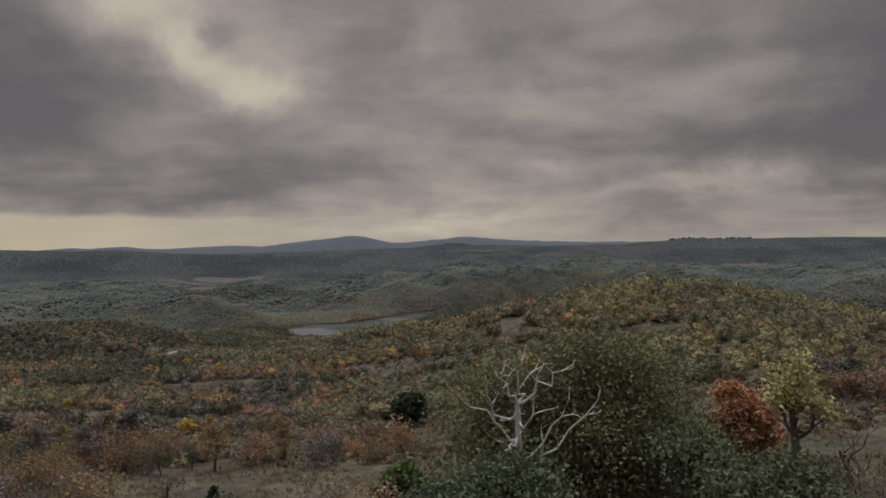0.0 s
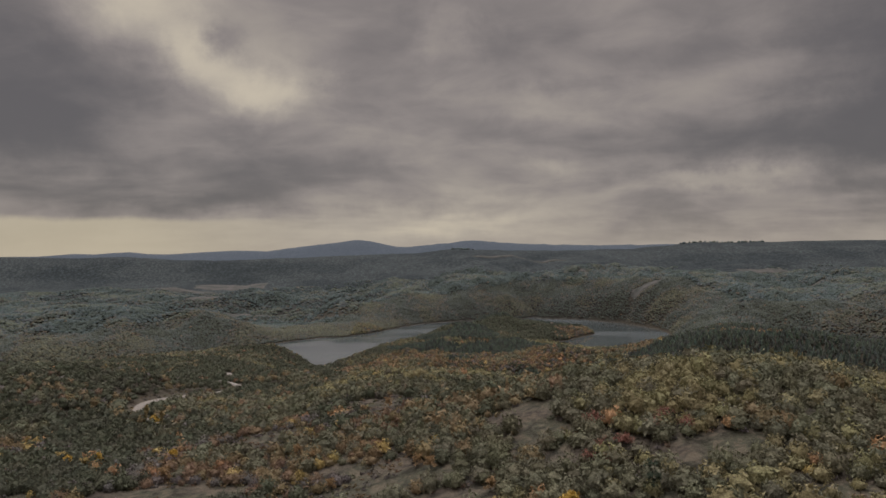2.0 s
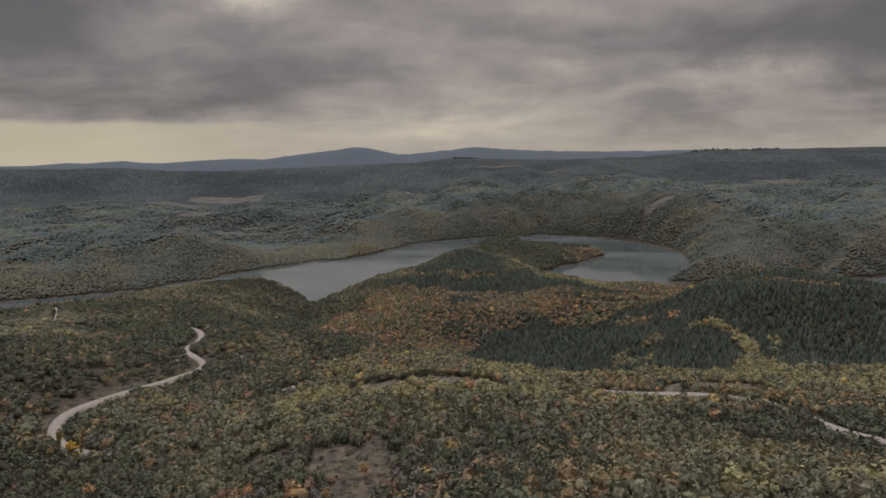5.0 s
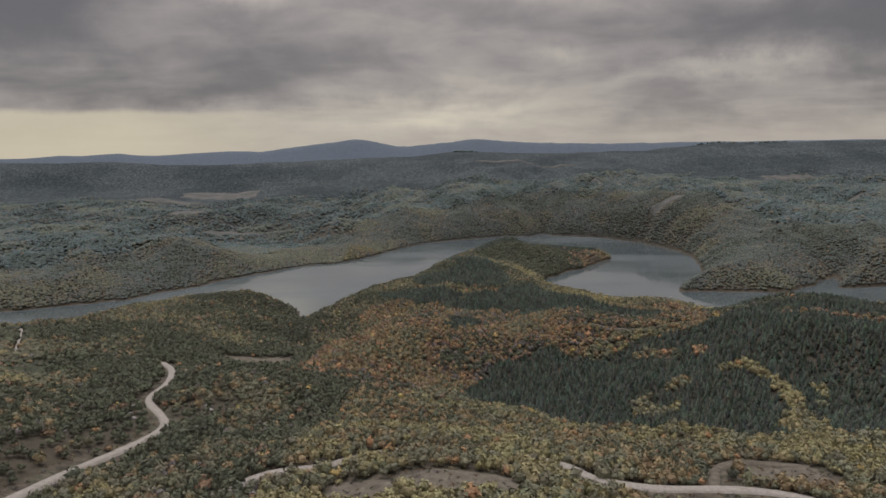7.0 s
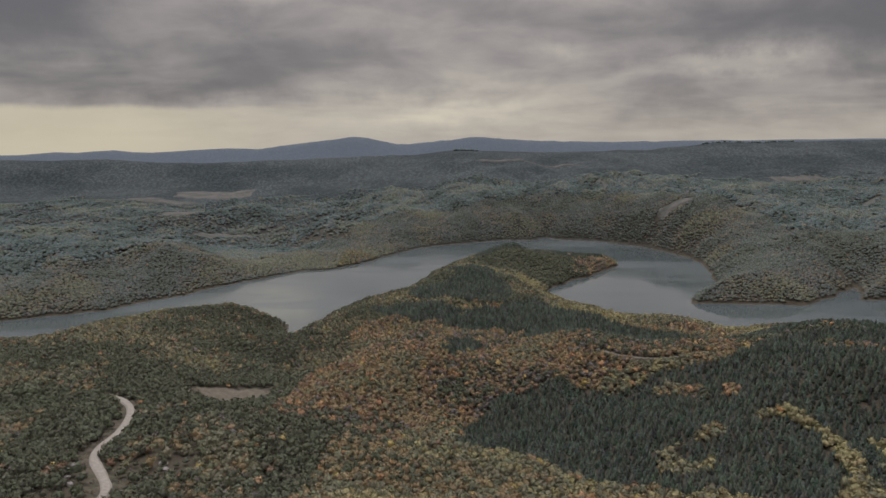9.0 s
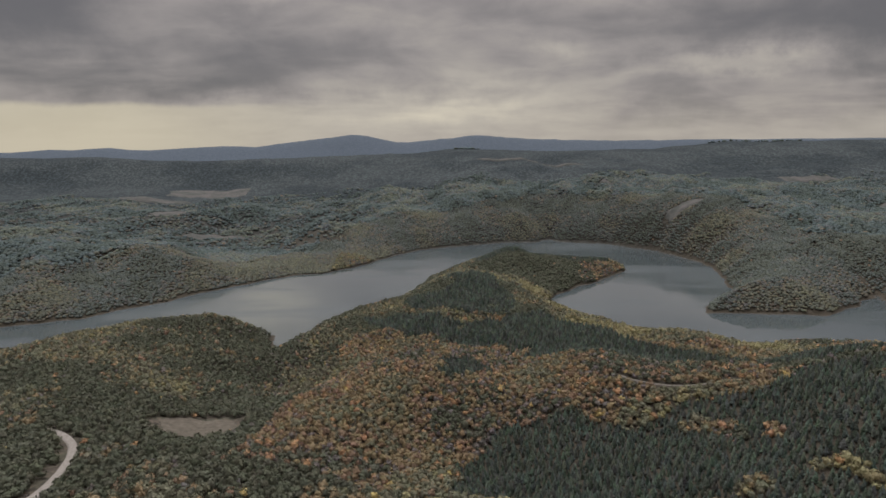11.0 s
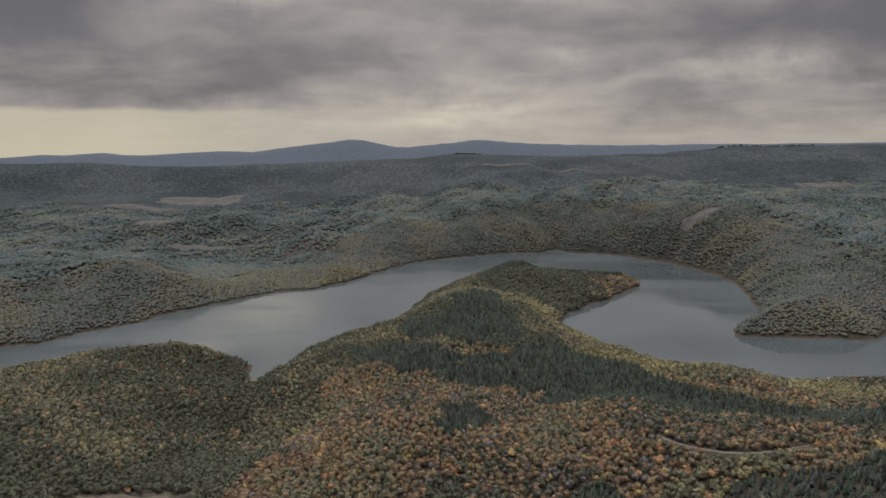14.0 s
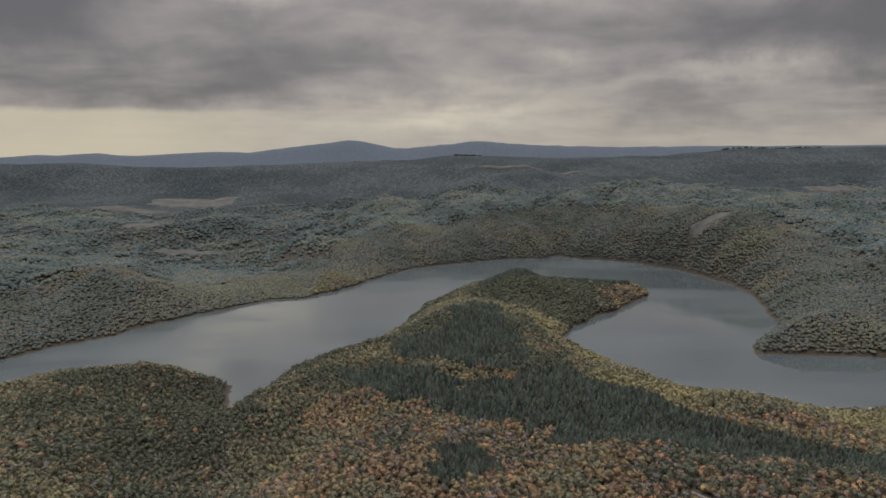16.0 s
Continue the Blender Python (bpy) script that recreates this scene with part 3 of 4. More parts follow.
def kinds(x, y):
    """The colour class of the broad-leaved tree at each place, by zone, in drifts."""
    u = 0.30 * rng.random(x.size) + 0.70 * np.clip((fractal(x, y, 72, 8.0, 4) - 0.5) * 2.1 + 0.5, 0, 0.999)
    u = np.clip((u - 0.5) * 1.3 + 0.5, 0, 0.999)
    zones = {  # dark, olive, straw, ochre, russet, orange, yellow, bare, grey
        "scrub": (0.20, 0.28, 0.11, 0.16, 0.10, 0.015, 0.008, 0.13, 0),
        "hill": (0.30, 0.42, 0.12, 0.12, 0.02, 0.012, 0, 0, 0),
        "west": (0.54, 0.38, 0.015, 0.045, 0.02, 0.003, 0.001, 0.02, 0),
        "crest": (0.08, 0.26, 0.46, 0.18, 0.01, 0.012, 0.005, 0, 0),
        "slope": (0.22, 0.32, 0.08, 0.20, 0.08, 0.035, 0.004, 0.07, 0),
        # dark spit and pale sunny trees paint the peninsula's shaded and sunlit sides
        "spit": (0.62, 0.32, 0.01, 0.04, 0.01, 0.002, 0, 0, 0),
        "sunny": (0.06, 0.30, 0.54, 0.08, 0, 0.005, 0.005, 0, 0),
        "foot": (0.24, 0.32, 0.14, 0.16, 0.07, 0.03, 0.006, 0.04, 0),
        "beyond": (0.26, 0.24, 0.02, 0.08, 0.02, 0.004, 0, 0.10, 0.28)}
    zone = np.full(x.shape, "scrub", dtype="<U8")
    zone[y > 330] = "west"
    zone[((x - 95) / 115) ** 2 + ((y - 255) / 105) ** 2 < 1] = "hill"
    zone[(y > 405) & (y < 650) & (x > -75) & (x + y * 0.4 < 520)] = "crest"
    zone[(y > 660) & (y < 1010) & (x > -120)] = "slope"
    zone[(y > 1010) & (x > -170) & (y < 1700) & (x < 320)] = "spit"
    # sunlit look of the shore flanks, put into the tree colours
    zone[(x > 95) & (y > 1000) & (y < 1345) & (shore(x, y) < 75)] = "sunny"
    zone[(x > 100) & (x < 330) & (y > 850) & (y < 1080) & (shore(x, y) < 130)] = "sunny"
    zone[(x > 15) & (x < 110) & (y > 150) & (y < 236)] = "foot"
    zone[(x > 205) & (y > 1400) & (y < 1620) & (x < 320)] = "slope"
    zone[(shore(x, y) > 0) & ((y > 1640) | ((y > 1120) & ((x < -240) | (x > 330))))] = "beyond"
    zone[(x < -100) & (y > 1440)] = "beyond"
    kind = np.zeros(x.size, int)
    order = np.array([DARK, GREY, BARE, RUSSET, OCHRE, OLIVE, STRAW, ORANGE, YELLOW])
    for name, share in zones.items():
        m = zone == name
        edges = np.cumsum(np.array(share)[order[:7]])
        kind[m] = order[np.minimum(np.searchsorted(edges / edges[-1], u[m]), 6)]
        lot = rng.random(x.size)
        kind[m & (lot < share[ORANGE])] = ORANGE
        kind[m & (lot > 1 - share[YELLOW])] = YELLOW
    return kind


def tinted(kind):
    t = TINTS[kind] * rng.uniform(0.86, 1.14, (len(kind), 1)) * rng.uniform(0.96, 1.04, (len(kind), 3))
    return t


def in_pines(x, y):
    u, v = x + (fractal(x, y, 40, 6.0, 4) - 0.5) * 44, y + (fractal(x, y, 40, 12.0, 4) - 0.5) * 44
    strip = np.minimum.reduce([from_line(u, v, line) for line in STRIPS])
    return np.logical_or.reduce([inside(u, v, p) for p in PINE_PLOTS]) & (fractal(x, y, 30, 14.0, 3) > 0.26) & (strip > 5)


def seen_side(x, y, extra=15):
    return np.abs(x) < 0.70 * y + extra


# far woods beyond the water, close by the bank and wider apart behind
groups = []
for step, near_, far_ in ((3.9, 3.5, 150), (5.9, 150, 2000)):
    fx, fy = spread(-1720, 1720, 1130, 2700, step)
    d = shore(fx, fy)
    keep = (d > near_) & (d <= far_) & (np.abs(fx) < 0.74 * (fy - 20)) & ((fy > 1640) | (fx < -240) | (fx > 330)) & ~in_ellipses(fx, fy, FIELDS, 1.25)
    keep &= rng.random(fx.size) < np.where((fx < -250) & (fy > 1750), np.clip(0.35 + 1.4 * (fractal(fx, fy, 160, 3.0) - 0.35), 0.1, 1), 0.95)
    keep &= fy < 2300 + 500 * fractal(fx, fy, 200, 1.0) * rng.random(fx.size) ** 0.5
    groups.append(np.c_[fx[keep], fy[keep], np.full(keep.sum(), step)])
fx, fy, fs = np.concatenate(groups).T
kind = kinds(fx, fy)
size = rng.uniform(0.56, 0.86, (fx.size, 1)) * fs[:, None] * np.array([1, 1, 0.74]) * rng.uniform(0.85, 1.15, (fx.size, 3))
# haze is painted in: tints fade towards grey, bluer on the hills behind
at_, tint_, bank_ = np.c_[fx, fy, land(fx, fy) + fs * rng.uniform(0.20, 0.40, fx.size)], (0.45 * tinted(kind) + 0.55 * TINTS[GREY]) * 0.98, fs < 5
scatter("distant_woods", [dome(s, 5) for s in range(40, 60)], at_[bank_], size[bank_], tint_[bank_] * 0.84, LEAF_FAR, "grey-green autumn woods, tinted for haze, on the bank beyond the lake", "woods")
scatter("upland_woods", [dome(s, 4) for s in range(200, 220)], at_[~bank_], size[~bank_] * np.array([1.15, 1.15, 0.95]), tint_[~bank_] * np.array([0.82, 0.90, 0.98]), LEAF_FAR, "autumn woods, tinted blue-grey for haze, on the hills beyond the lake", "woods")

# a clump on the middle ridge's knoll and a row along its crest
knoll = rng.normal(size=(46, 2)) * np.array([24, 6]) + np.array([22, 3296])
crest = np.c_[rng.uniform(1080, 1500, 40), rng.normal(3298, 5, 40)]
fx, fy = np.r_[knoll[:, 0], crest[:, 0]], np.r_[knoll[:, 1], crest[:, 1]]
kind = np.where(rng.random(fx.size) < 0.6, GREY, DARK)
size = rng.uniform(4.5, 8.5, (fx.size, 1)) * np.array([1.2, 1, 0.8])
# the blue in the tint stands in for haze over the ridge
scatter("distant_hedges", [lumpy(s, 1, 0.3) for s in range(50, 54)], np.c_[fx, fy, land(fx, fy) + 2.0], size, tinted(kind) * np.array([0.9, 1.0, 1.15]), LEAF_FAR,
        "dark tree clump and tree row on a far ridge", "woods")

# the woods between the ridge and the lake
def clear_of_roads(x, y):
    """The verges are kept open, more so below the road than above it."""
    hidden = ((((np.abs(x + 2) < 42) | (np.abs(x + 120) < 30)) & (y > 380) & (y < 500))) | ((x < -234) & (y > 660))
    return (off_road(x, y) > np.where(hidden, 2.6, 3.8)) & (hidden | ((off_road(x, y + 4.0) > 4.4) & ((off_road(x, y + 8.5) > 4.5) | (rng.random(x.size) < 0.85)))) & ((x < 60) | (y > 460) | ((off_road(x, y + 9) > 5) & (off_road(x, y + 13) > 5)))


fx, fy = spread(-640, 640, 395, 1660, 3.5)
d = shore(fx, fy)
keep = (d > 2.5) & seen_side(fx, fy) & ((fy < 1000) | (fx > -480)) & ~((fy > 1120) & ((fx < -240) | (fx > 330)))
keep &= clear_of_roads(fx, fy) & ~in_ellipses(fx, fy, GLADES, 1.0) & ~in_pines(fx, fy) & (from_line(fx, fy, WOOD_TRACK) > 2.4) & (from_line(fx, fy + 3.0, WOOD_TRACK) > 2.8)
keep &= (np.abs(fx) < 420) | (rng.random(fx.size) < 0.7)
# below the western road the slope is open
keep &= ~((fx < -145) & (fy > 430) & (fy < 650) & ((off_road(fx, fy + 9) < 5) | (off_road(fx, fy + 13) < 5)) & (rng.random(fx.size) < 0.85))
# the slope above the western road is half bare
keep &= ~((from_line(fx, fy, [(-150, 590), (-185, 520), (-195, 450)]) < 17) & (rng.random(fx.size) < 0.72))
fx, fy = fx[keep], fy[keep]
kind = kinds(fx, fy)
r_ = np.where(kind == BARE, 0.85, 1.0)[:, None]
size = (1.55 + 1.35 * rng.random((fx.size, 1)) ** 1.6) * r_ * np.array([1, 1, 1.05]) * rng.uniform(0.85, 1.2, (fx.size, 3))
close = (fy < 600) & (np.abs(fx) < 300)
aside = ~close & ((np.abs(fx) > 0.72 * (fy - 330) + 60) | (fy > 1200))
between = ~close & ~aside
behind_road = (off_road(fx, fy + 11) < 5) & (off_road(fx, fy) > 7) & (fx < -150)
size = size * np.where(behind_road, 1.45, 1.0)[:, None]
place_ = np.c_[fx, fy, land(fx, fy) + 0.8 * size[:, 2] + rng.uniform(0, 1.0, fx.size)]
tint_ = tinted(kind) * 0.95
upper = between & (fy > 820)
between &= ~upper
scatter("lakeside_woods", [tufted_dome(s, 10, 0.38, 0.8) for s in range(120, 140)], place_[upper], size[upper], tint_[upper], LEAF, "russet and olive oak woods above the lake shore", "woods", False)
scatter("valley_woods", [tufted_dome(s, 22, 0.31, 0.8) for s in range(60, 80)], place_[between], size[between], tint_[between], LEAF, "olive and russet oak woods on the slopes above the lake", "woods", False)
scatter("bank_woods", [dome(s, 5) for s in range(240, 256)], place_[aside], size[aside] * 1.1, tint_[aside] * 0.78, LEAF, "olive autumn woods on the outlying slopes", "woods", False)
TUFTED = [tufted_dome(s, 34, 0.27, 0.9) for s in range(80, 100)]
scatter("ridge_woods", TUFTED, place_[close], size[close], tint_[close], LEAF, "yellowing oak woods along the road's ridge", "woods", False)

# pine plantations
fx, fy = spread(-140, 530, 500, 1620, 3.15)
keep = in_pines(fx, fy) & (shore(fx, fy) > 4) & (off_road(fx, fy) > 4) & (rng.random(fx.size) < 0.93)
fx, fy = fx[keep], fy[keep]
tall = rng.uniform(4.2, 6.6, fx.size) * np.where(fy > 950, 1.3, 1.0)
size = np.c_[tall * rng.uniform(0.62, 0.95, fx.size), tall * rng.uniform(0.62, 0.95, fx.size), tall]
scatter("pine_plantation", [pine_shape(s) for s in range(16)], np.c_[fx, fy, land(fx, fy) - 0.3], size, PINE_TINT * rng.uniform(0.55, 1.25, (fx.size, 1)) * rng.uniform(0.9, 1.1, (fx.size, 3)),
        LEAF, "dense dark green pine plantation", "woods")

# ---------------------------------------------------------------- single trees
def tube(points, radii, sides=6):
    """A tapered limb along points."""
    p, n_ = np.asarray(points, float), len(points)
    t = np.gradient(p, axis=0)
    t /= np.linalg.norm(t, axis=1)[:, None] + 1e-9
    a = np.cross(t, np.where(np.abs(t[:, 2:]) > 0.9, [[1.0, 0, 0]], [[0, 0, 1.0]]))
    a /= np.linalg.norm(a, axis=1)[:, None]
    b = np.cross(t, a)
    w = np.linspace(0, 2 * np.pi, sides, endpoint=False)
    v = p[:, None] + (a[:, None] * np.cos(w)[None, :, None] + b[:, None] * np.sin(w)[None, :, None]) * np.asarray(radii)[:, None, None]
    i, j = np.meshgrid(np.arange(n_ - 1), np.arange(sides), indexing="ij")
    q = np.stack([i * sides + j, i * sides + (j + 1) % sides, (i + 1) * sides + (j + 1) % sides, (i + 1) * sides + j], -1).reshape(-1, 4)
    return v.reshape(-1, 3), np.concatenate([q[:, [0, 1, 2]], q[:, [0, 2, 3]]])


def limb(r, start, way, length, radius, bend=0.25, rise=0.1, count=6):
    """The points and radii of one crooked limb."""
    p, d = [np.array(start, float)], np.array(way, float) / np.linalg.norm(way)
    for _ in range(count - 1):
        d = d + r.normal(size=3) * bend + np.array([0, 0, rise])
        d /= np.linalg.norm(d)
        p.append(p[-1] + d * length / (count - 1))
    return np.array(p), np.linspace(radius, radius * 0.35, count), d


def branch_out(r, start, way, length, radius, depth, pieces, tips, fork=3, bend=0.25, rise=0.1, thin=0.03, shrink=0.62):
    p, w, d = limb(r, start, way, length, radius, bend, rise, 6 if depth > 1 else 4)
    pieces.append(tube(p, w, 6 if radius > 0.06 else 3))
    if depth == 0:
        tips.append(p[-1])
        return
    for k_ in range(fork):
        f = 1.0 if k_ == 0 else r.uniform(0.35, 0.95)
        at = p[int(round(f * (len(p) - 1)))]
        side = r.normal(size=3)
        side -= d * (side @ d)
        side /= np.linalg.norm(side)
        branch_out(r, at, d * 0.75 + side * r.uniform(0.5, 1.0), length * shrink * r.uniform(0.8, 1.2), max(radius * 0.5, thin), depth - 1, pieces, tips, fork, bend, rise, thin, shrink)
    tips.append(p[-1])


def leaf_cloud(r, centres, radius, count, size):
    """Small bent leaf sprays round the twig ends."""
    c = np.repeat(np.asarray(centres), count, 0)
    c = c + r.normal(size=c.shape) * radius * np.array([0.55, 0.55, 0.42])
    a = r.normal(size=c.shape)
    a /= np.linalg.norm(a, axis=1)[:, None]
    b = np.cross(a, r.normal(size=c.shape))
    b /= np.linalg.norm(b, axis=1)[:, None]
    up_ = np.cross(a, b)
    s = size * r.uniform(0.6, 1.4, (len(c), 1))
    v = np.stack([c - a * s, c + a * s * 0.5 - b * s * 0.6 + up_ * s * 0.2, c + a * s * 0.6 + b * s * 0.6], 1).reshape(-1, 3)
    return v, np.arange(len(v)).reshape(-1, 3)


def part(name, piece, mat, parent, label="", colour=None):
    ob = new(name, mesh_of(name, *piece, mat))
    ob.parent = parent
    if colour is not None:
        ob.color = (*colour, 1)
    return tagged(ob, label) if label else ob


def thing(name, x, y, label, category, group="", sink=0.15, turn=0.0, scale=1.0):
    ob = new(name)
    ob.empty_display_size = 0.3
    ob.matrix_world = pose(x, y, float(land(x, y)) - sink, 0, 0, turn) @ Matrix.Scale(scale, 4)
    return tagged(ob, label, category, group)


def broad_tree(seed, height, spread_, leaves=46, size=0.26, clear=0.25, fork=3, depth=2, limbs=7, droop=0.0, bare=0.0, dome=False):
    """Trunk with limbs, and a crown of leaf sprays, as two pieces."""
    r = np.random.default_rng(seed)
    wood, tips = [], []
    p, w, d = limb(r, (0, 0, 0), (r.normal() * 0.06, r.normal() * 0.06, 1), height * 0.72, height * 0.026, 0.07, 0.05, 8)
    w[0] *= 1.5
    wood.append(tube(p, w, 8))
    for k_ in range(limbs):
        f = clear + (1 - clear) * (k_ + r.uniform(0, 0.6)) / limbs
        i = min(int(f * 7), 6)
        at = p[i] + (p[i + 1] - p[i]) * (f * 7 - i)
        a = k_ * 2.4 + r.uniform(-0.4, 0.4)
        reach = spread_ * (0.55 + 0.5 * math.sin(min(1.0, 0.25 + f) * 2.6)) * 0.27
        if dome:
            reach = spread_ * (0.20 + 0.10 * math.sin(3.0 * f))
        branch_out(r, at, (math.cos(a), math.sin(a), 0.35 + 0.7 * f - droop), reach, height * 0.011, depth, wood, tips, fork, 0.2, 0.1 - droop * 0.2, 0.012, 0.6)
    tips.append(p[-1])
    tips = np.array(tips)
    if bare:
        tips = tips[(r.random(len(tips)) > bare) & (tips[:, 2] > 0.62 * tips[:, 2].max())]
    # fill: a spray cloud at every twig end
    crown = leaf_cloud(r, tips, spread_ * 0.10, leaves, size)
    # brought to its height and spread
    v, f = crown
    wide = np.quantile(np.hypot(v[:, 0], v[:, 1]), 0.96)
    fit = np.array([spread_ / 2 / wide, spread_ / 2 / wide, height / np.quantile(v[:, 2], 0.995)])
    wv, wf = fused(*wood)
    return (wv * fit, wf), (v * fit, f)


def bare_tree(seed, height, spread_, depth=3, limbs=6, mat_thin=0.010):
    r = np.random.default_rng(seed)
    boughs = []
    p, w, d = limb(r, (0, 0, 0), (r.normal() * 0.1, r.normal() * 0.1, 1), height * 0.6, height * 0.024, 0.1, 0.05, 7)
    trunk = [tube(p, w, 8)]
    for k_ in range(limbs):
        f = 0.25 + 0.75 * (k_ + r.uniform(0, 0.5)) / limbs
        i = min(int(f * 6), 5)
        a = k_ * 2.4 + r.uniform(-0.4, 0.4)
        wood = []
        branch_out(r, p[i], (math.cos(a), math.sin(a), 0.7), spread_ * 0.25, height * 0.010, depth, wood, [], 3, 0.22, 0.08, mat_thin, 0.66)
        boughs.append(fused(*wood))
    return fused(*trunk), boughs


def shrub(seed, height, width, stems=9, leaves=42, size=0.16):
    r = np.random.default_rng(seed)
    wood, tips = [], []
    for k_ in range(stems):
        a = r.uniform(0, 6.28)
        out_ = r.uniform(0.1, 0.9)
        branch_out(r, (0.15 * math.cos(a), 0.15 * math.sin(a), 0), (out_ * math.cos(a) * width / height, out_ * math.sin(a) * width / height, 1.0), height * r.uniform(0.5, 0.75), 0.03, 1, wood, tips, 3, 0.15, 0.02, 0.010, 0.55)
    return fused(*wood), leaf_cloud(r, tips, height * 0.20, leaves, size)


def place_tree(name, wood, crown, x, y, colour, label, category, group="", turn=0.0, scale=1.0, bark=None, crown_name="crown"):
    ob = thing(name, x, y, label, category, group, turn=turn, scale=scale)
    part("trunk", wood, bark or BARK, ob)
    if crown is not None:
        part(crown_name, crown, LEAF_OWN, ob, colour=colour)
    return ob


def recolour(ob, colour):
    for child in ob.children:
        if child.name.startswith("crown"):
            child.color = (*colour, 1)


LEAFY = [broad_tree(s, 6.6, 5.8, 15, 0.27, fork=2, limbs=9) for s in range(201, 206)]
SHRUBS = [shrub(s, 2.6, 3.0, 8, 24, 0.18) for s in range(301, 305)]

FINE_TREES = [broad_tree(s, 6.6, 5.4, 52, 0.12, fork=2, limbs=9) for s in (211, 212)]
FINE_SHRUBS = [shrub(s, 2.6, 3.0, 10, 60, 0.085) for s in (311, 312, 313)]

# the great tree by the start, and the crowns below it
w_, c_ = broad_tree(11, 13.2, 10.8, 250, 0.070, 0.30, 3, 3, 17, droop=0.05, dome=True)
place_tree("willow", w_, c_, 5.1, 26.0, (0.124, 0.134, 0.070), "tall spreading grey-green willow with dense crown", "tree", turn=285)
w_, c_ = broad_tree(12, 10.1, 6.4, 190, 0.068, 0.2, 3, 3, 13)
place_tree("oak", w_, c_, 1.7, 15.4, (0.105, 0.125, 0.072), "dark green oak growing round a dead tree", "tree")
w_, c_ = broad_tree(13, 10.2, 5.6, 175, 0.066, 0.2, 3, 3, 11)
place_tree("oak", w_, c_, 7.4, 19.0, (0.092, 0.108, 0.062), "dark green oak beside a tall willow", "tree")
w_, c_ = broad_tree(14, 8.8, 4.2, 120, 0.075, 0.2, 3, 3, 9)
place_tree("oak", w_, c_, -1.2, 21.5, (0.115, 0.132, 0.080), "low dark green oak beside a dead tree", "tree")
w_, c_ = broad_tree(15, 9.9, 5.2, 12, 0.13, 0.5, 3, 3, 9, bare=0.45)
place_tree("half_bare_poplar", w_, c_, 22.4, 43.5, (0.32, 0.29, 0.13), "thinning yellow-green tree with bare lower branches", "tree")
w_, c_ = broad_tree(16, 6.7, 5.4, 56, 0.15, 0.12, 3, 3, 10)
place_tree("maple", w_, c_, 24.3, 55.0, (0.30, 0.160, 0.085), "orange-red autumn maple with full round crown", "tree")
w_, c_ = broad_tree(17, 4.6, 4.0, 46, 0.16, 0.15, 3, 3, 8)
place_tree("oak", w_, c_, -3.4, 44.0, (0.070, 0.098, 0.034), "small fresh green oak on dry grass", "tree")
w_, c_ = broad_tree(18, 5.6, 6.4, 40, 0.30, 0.1, 3, 2, 12)
place_tree("oak", w_, c_, -7.0, 109.0, (0.036, 0.050, 0.030), "dense dark green round oak alone on grass", "tree")
w_, c_ = broad_tree(19, 6.4, 7.4, 30, 0.36, 0.1, 3, 2, 9)
YELLOW_TREE = place_tree("yellow_maple", w_, c_, 23.5, 190.0, (0.46, 0.32, 0.08), "bright yellow autumn maple at a meadow's edge", "tree")
for x, y, s in ((-52, 131, 0.62), (-49, 93, 0.45), (-10, 246, 0.6), (-6, 247, 0.55), (-136, 283, 0.7), (-126, 284, 0.75), (-98, 281, 0.65), (-160, 402, 0.9)):
    copy_thing(YELLOW_TREE, pose(x, y, float(land(x, y)) - 0.15, 0, 0, x * 37 % 360) @ Matrix.Scale(s, 4))


def dead_tree(x, y, fork):
    """A bleached snag: a leaning trunk up to a fork, and long crooked branches, each a part."""
    r = np.random.default_rng(77)
    ob = thing("dead_tree", x, y, "bleached dead tree with bare crooked branches", "tree")
    z = fork - ob.matrix_world.translation.z
    part("trunk", tube([(0.3, 0.2, 0), (0.2, 0.1, z * 0.35), (0.12, 0, z * 0.7), (0, 0, z)], [0.17, 0.13, 0.10, 0.075], 9), DEAD, ob)
    # how far along the trunk a branch leaves it, and where it ends beside the fork
    for f, ex, ey, ez in ((1.0, 0.18, -0.4, 1.40), (1.0, 1.08, -0.5, 0.98), (1.0, -0.46, -0.3, 0.86), (0.97, -0.85, -0.6, 0.40), (0.92, -1.45, -0.4, 0.42), (0.99, 0.60, 0.4, 1.02),
                          (0.86, 1.25, -0.6, 0.28), (0.84, 2.0, -0.5, 0.22), (0.93, -0.42, -0.8, -0.75), (0.95, 0.42, -0.5, 0.62)):
        start, end = np.array((0.12 * (1 - f), 0, z * f)), np.array((ex, ey, z + ez))
        t = np.linspace(0, 1, 7)[:, None]
        path = start + (end - start) * t + np.c_[0 * t, 0 * t, 0.25 * np.sin(np.pi * t) * (-1 if ez < 0.8 else 0.2)] + r.normal(size=(7, 3)) * 0.11 * np.sin(np.pi * t)
        pieces = [tube(path, np.linspace(0.046, 0.013, 7), 7)]
        for at, go in ((3, 0.5), (5, 0.4), (6, 0.35)):
            way_ = path[at] - path[at - 1]
            way_ = way_ / np.linalg.norm(way_) * 0.6 + r.normal(size=3) * 0.5 + np.array((0, 0, 0.5))
            branch_out(r, path[at], way_, go, 0.022, 1, pieces, [], 2, 0.25, 0.1, 0.011, 0.6)
        part("branch", fused(*pieces), DEAD, ob)


dead_tree(1.8, 17.6, 156.05)

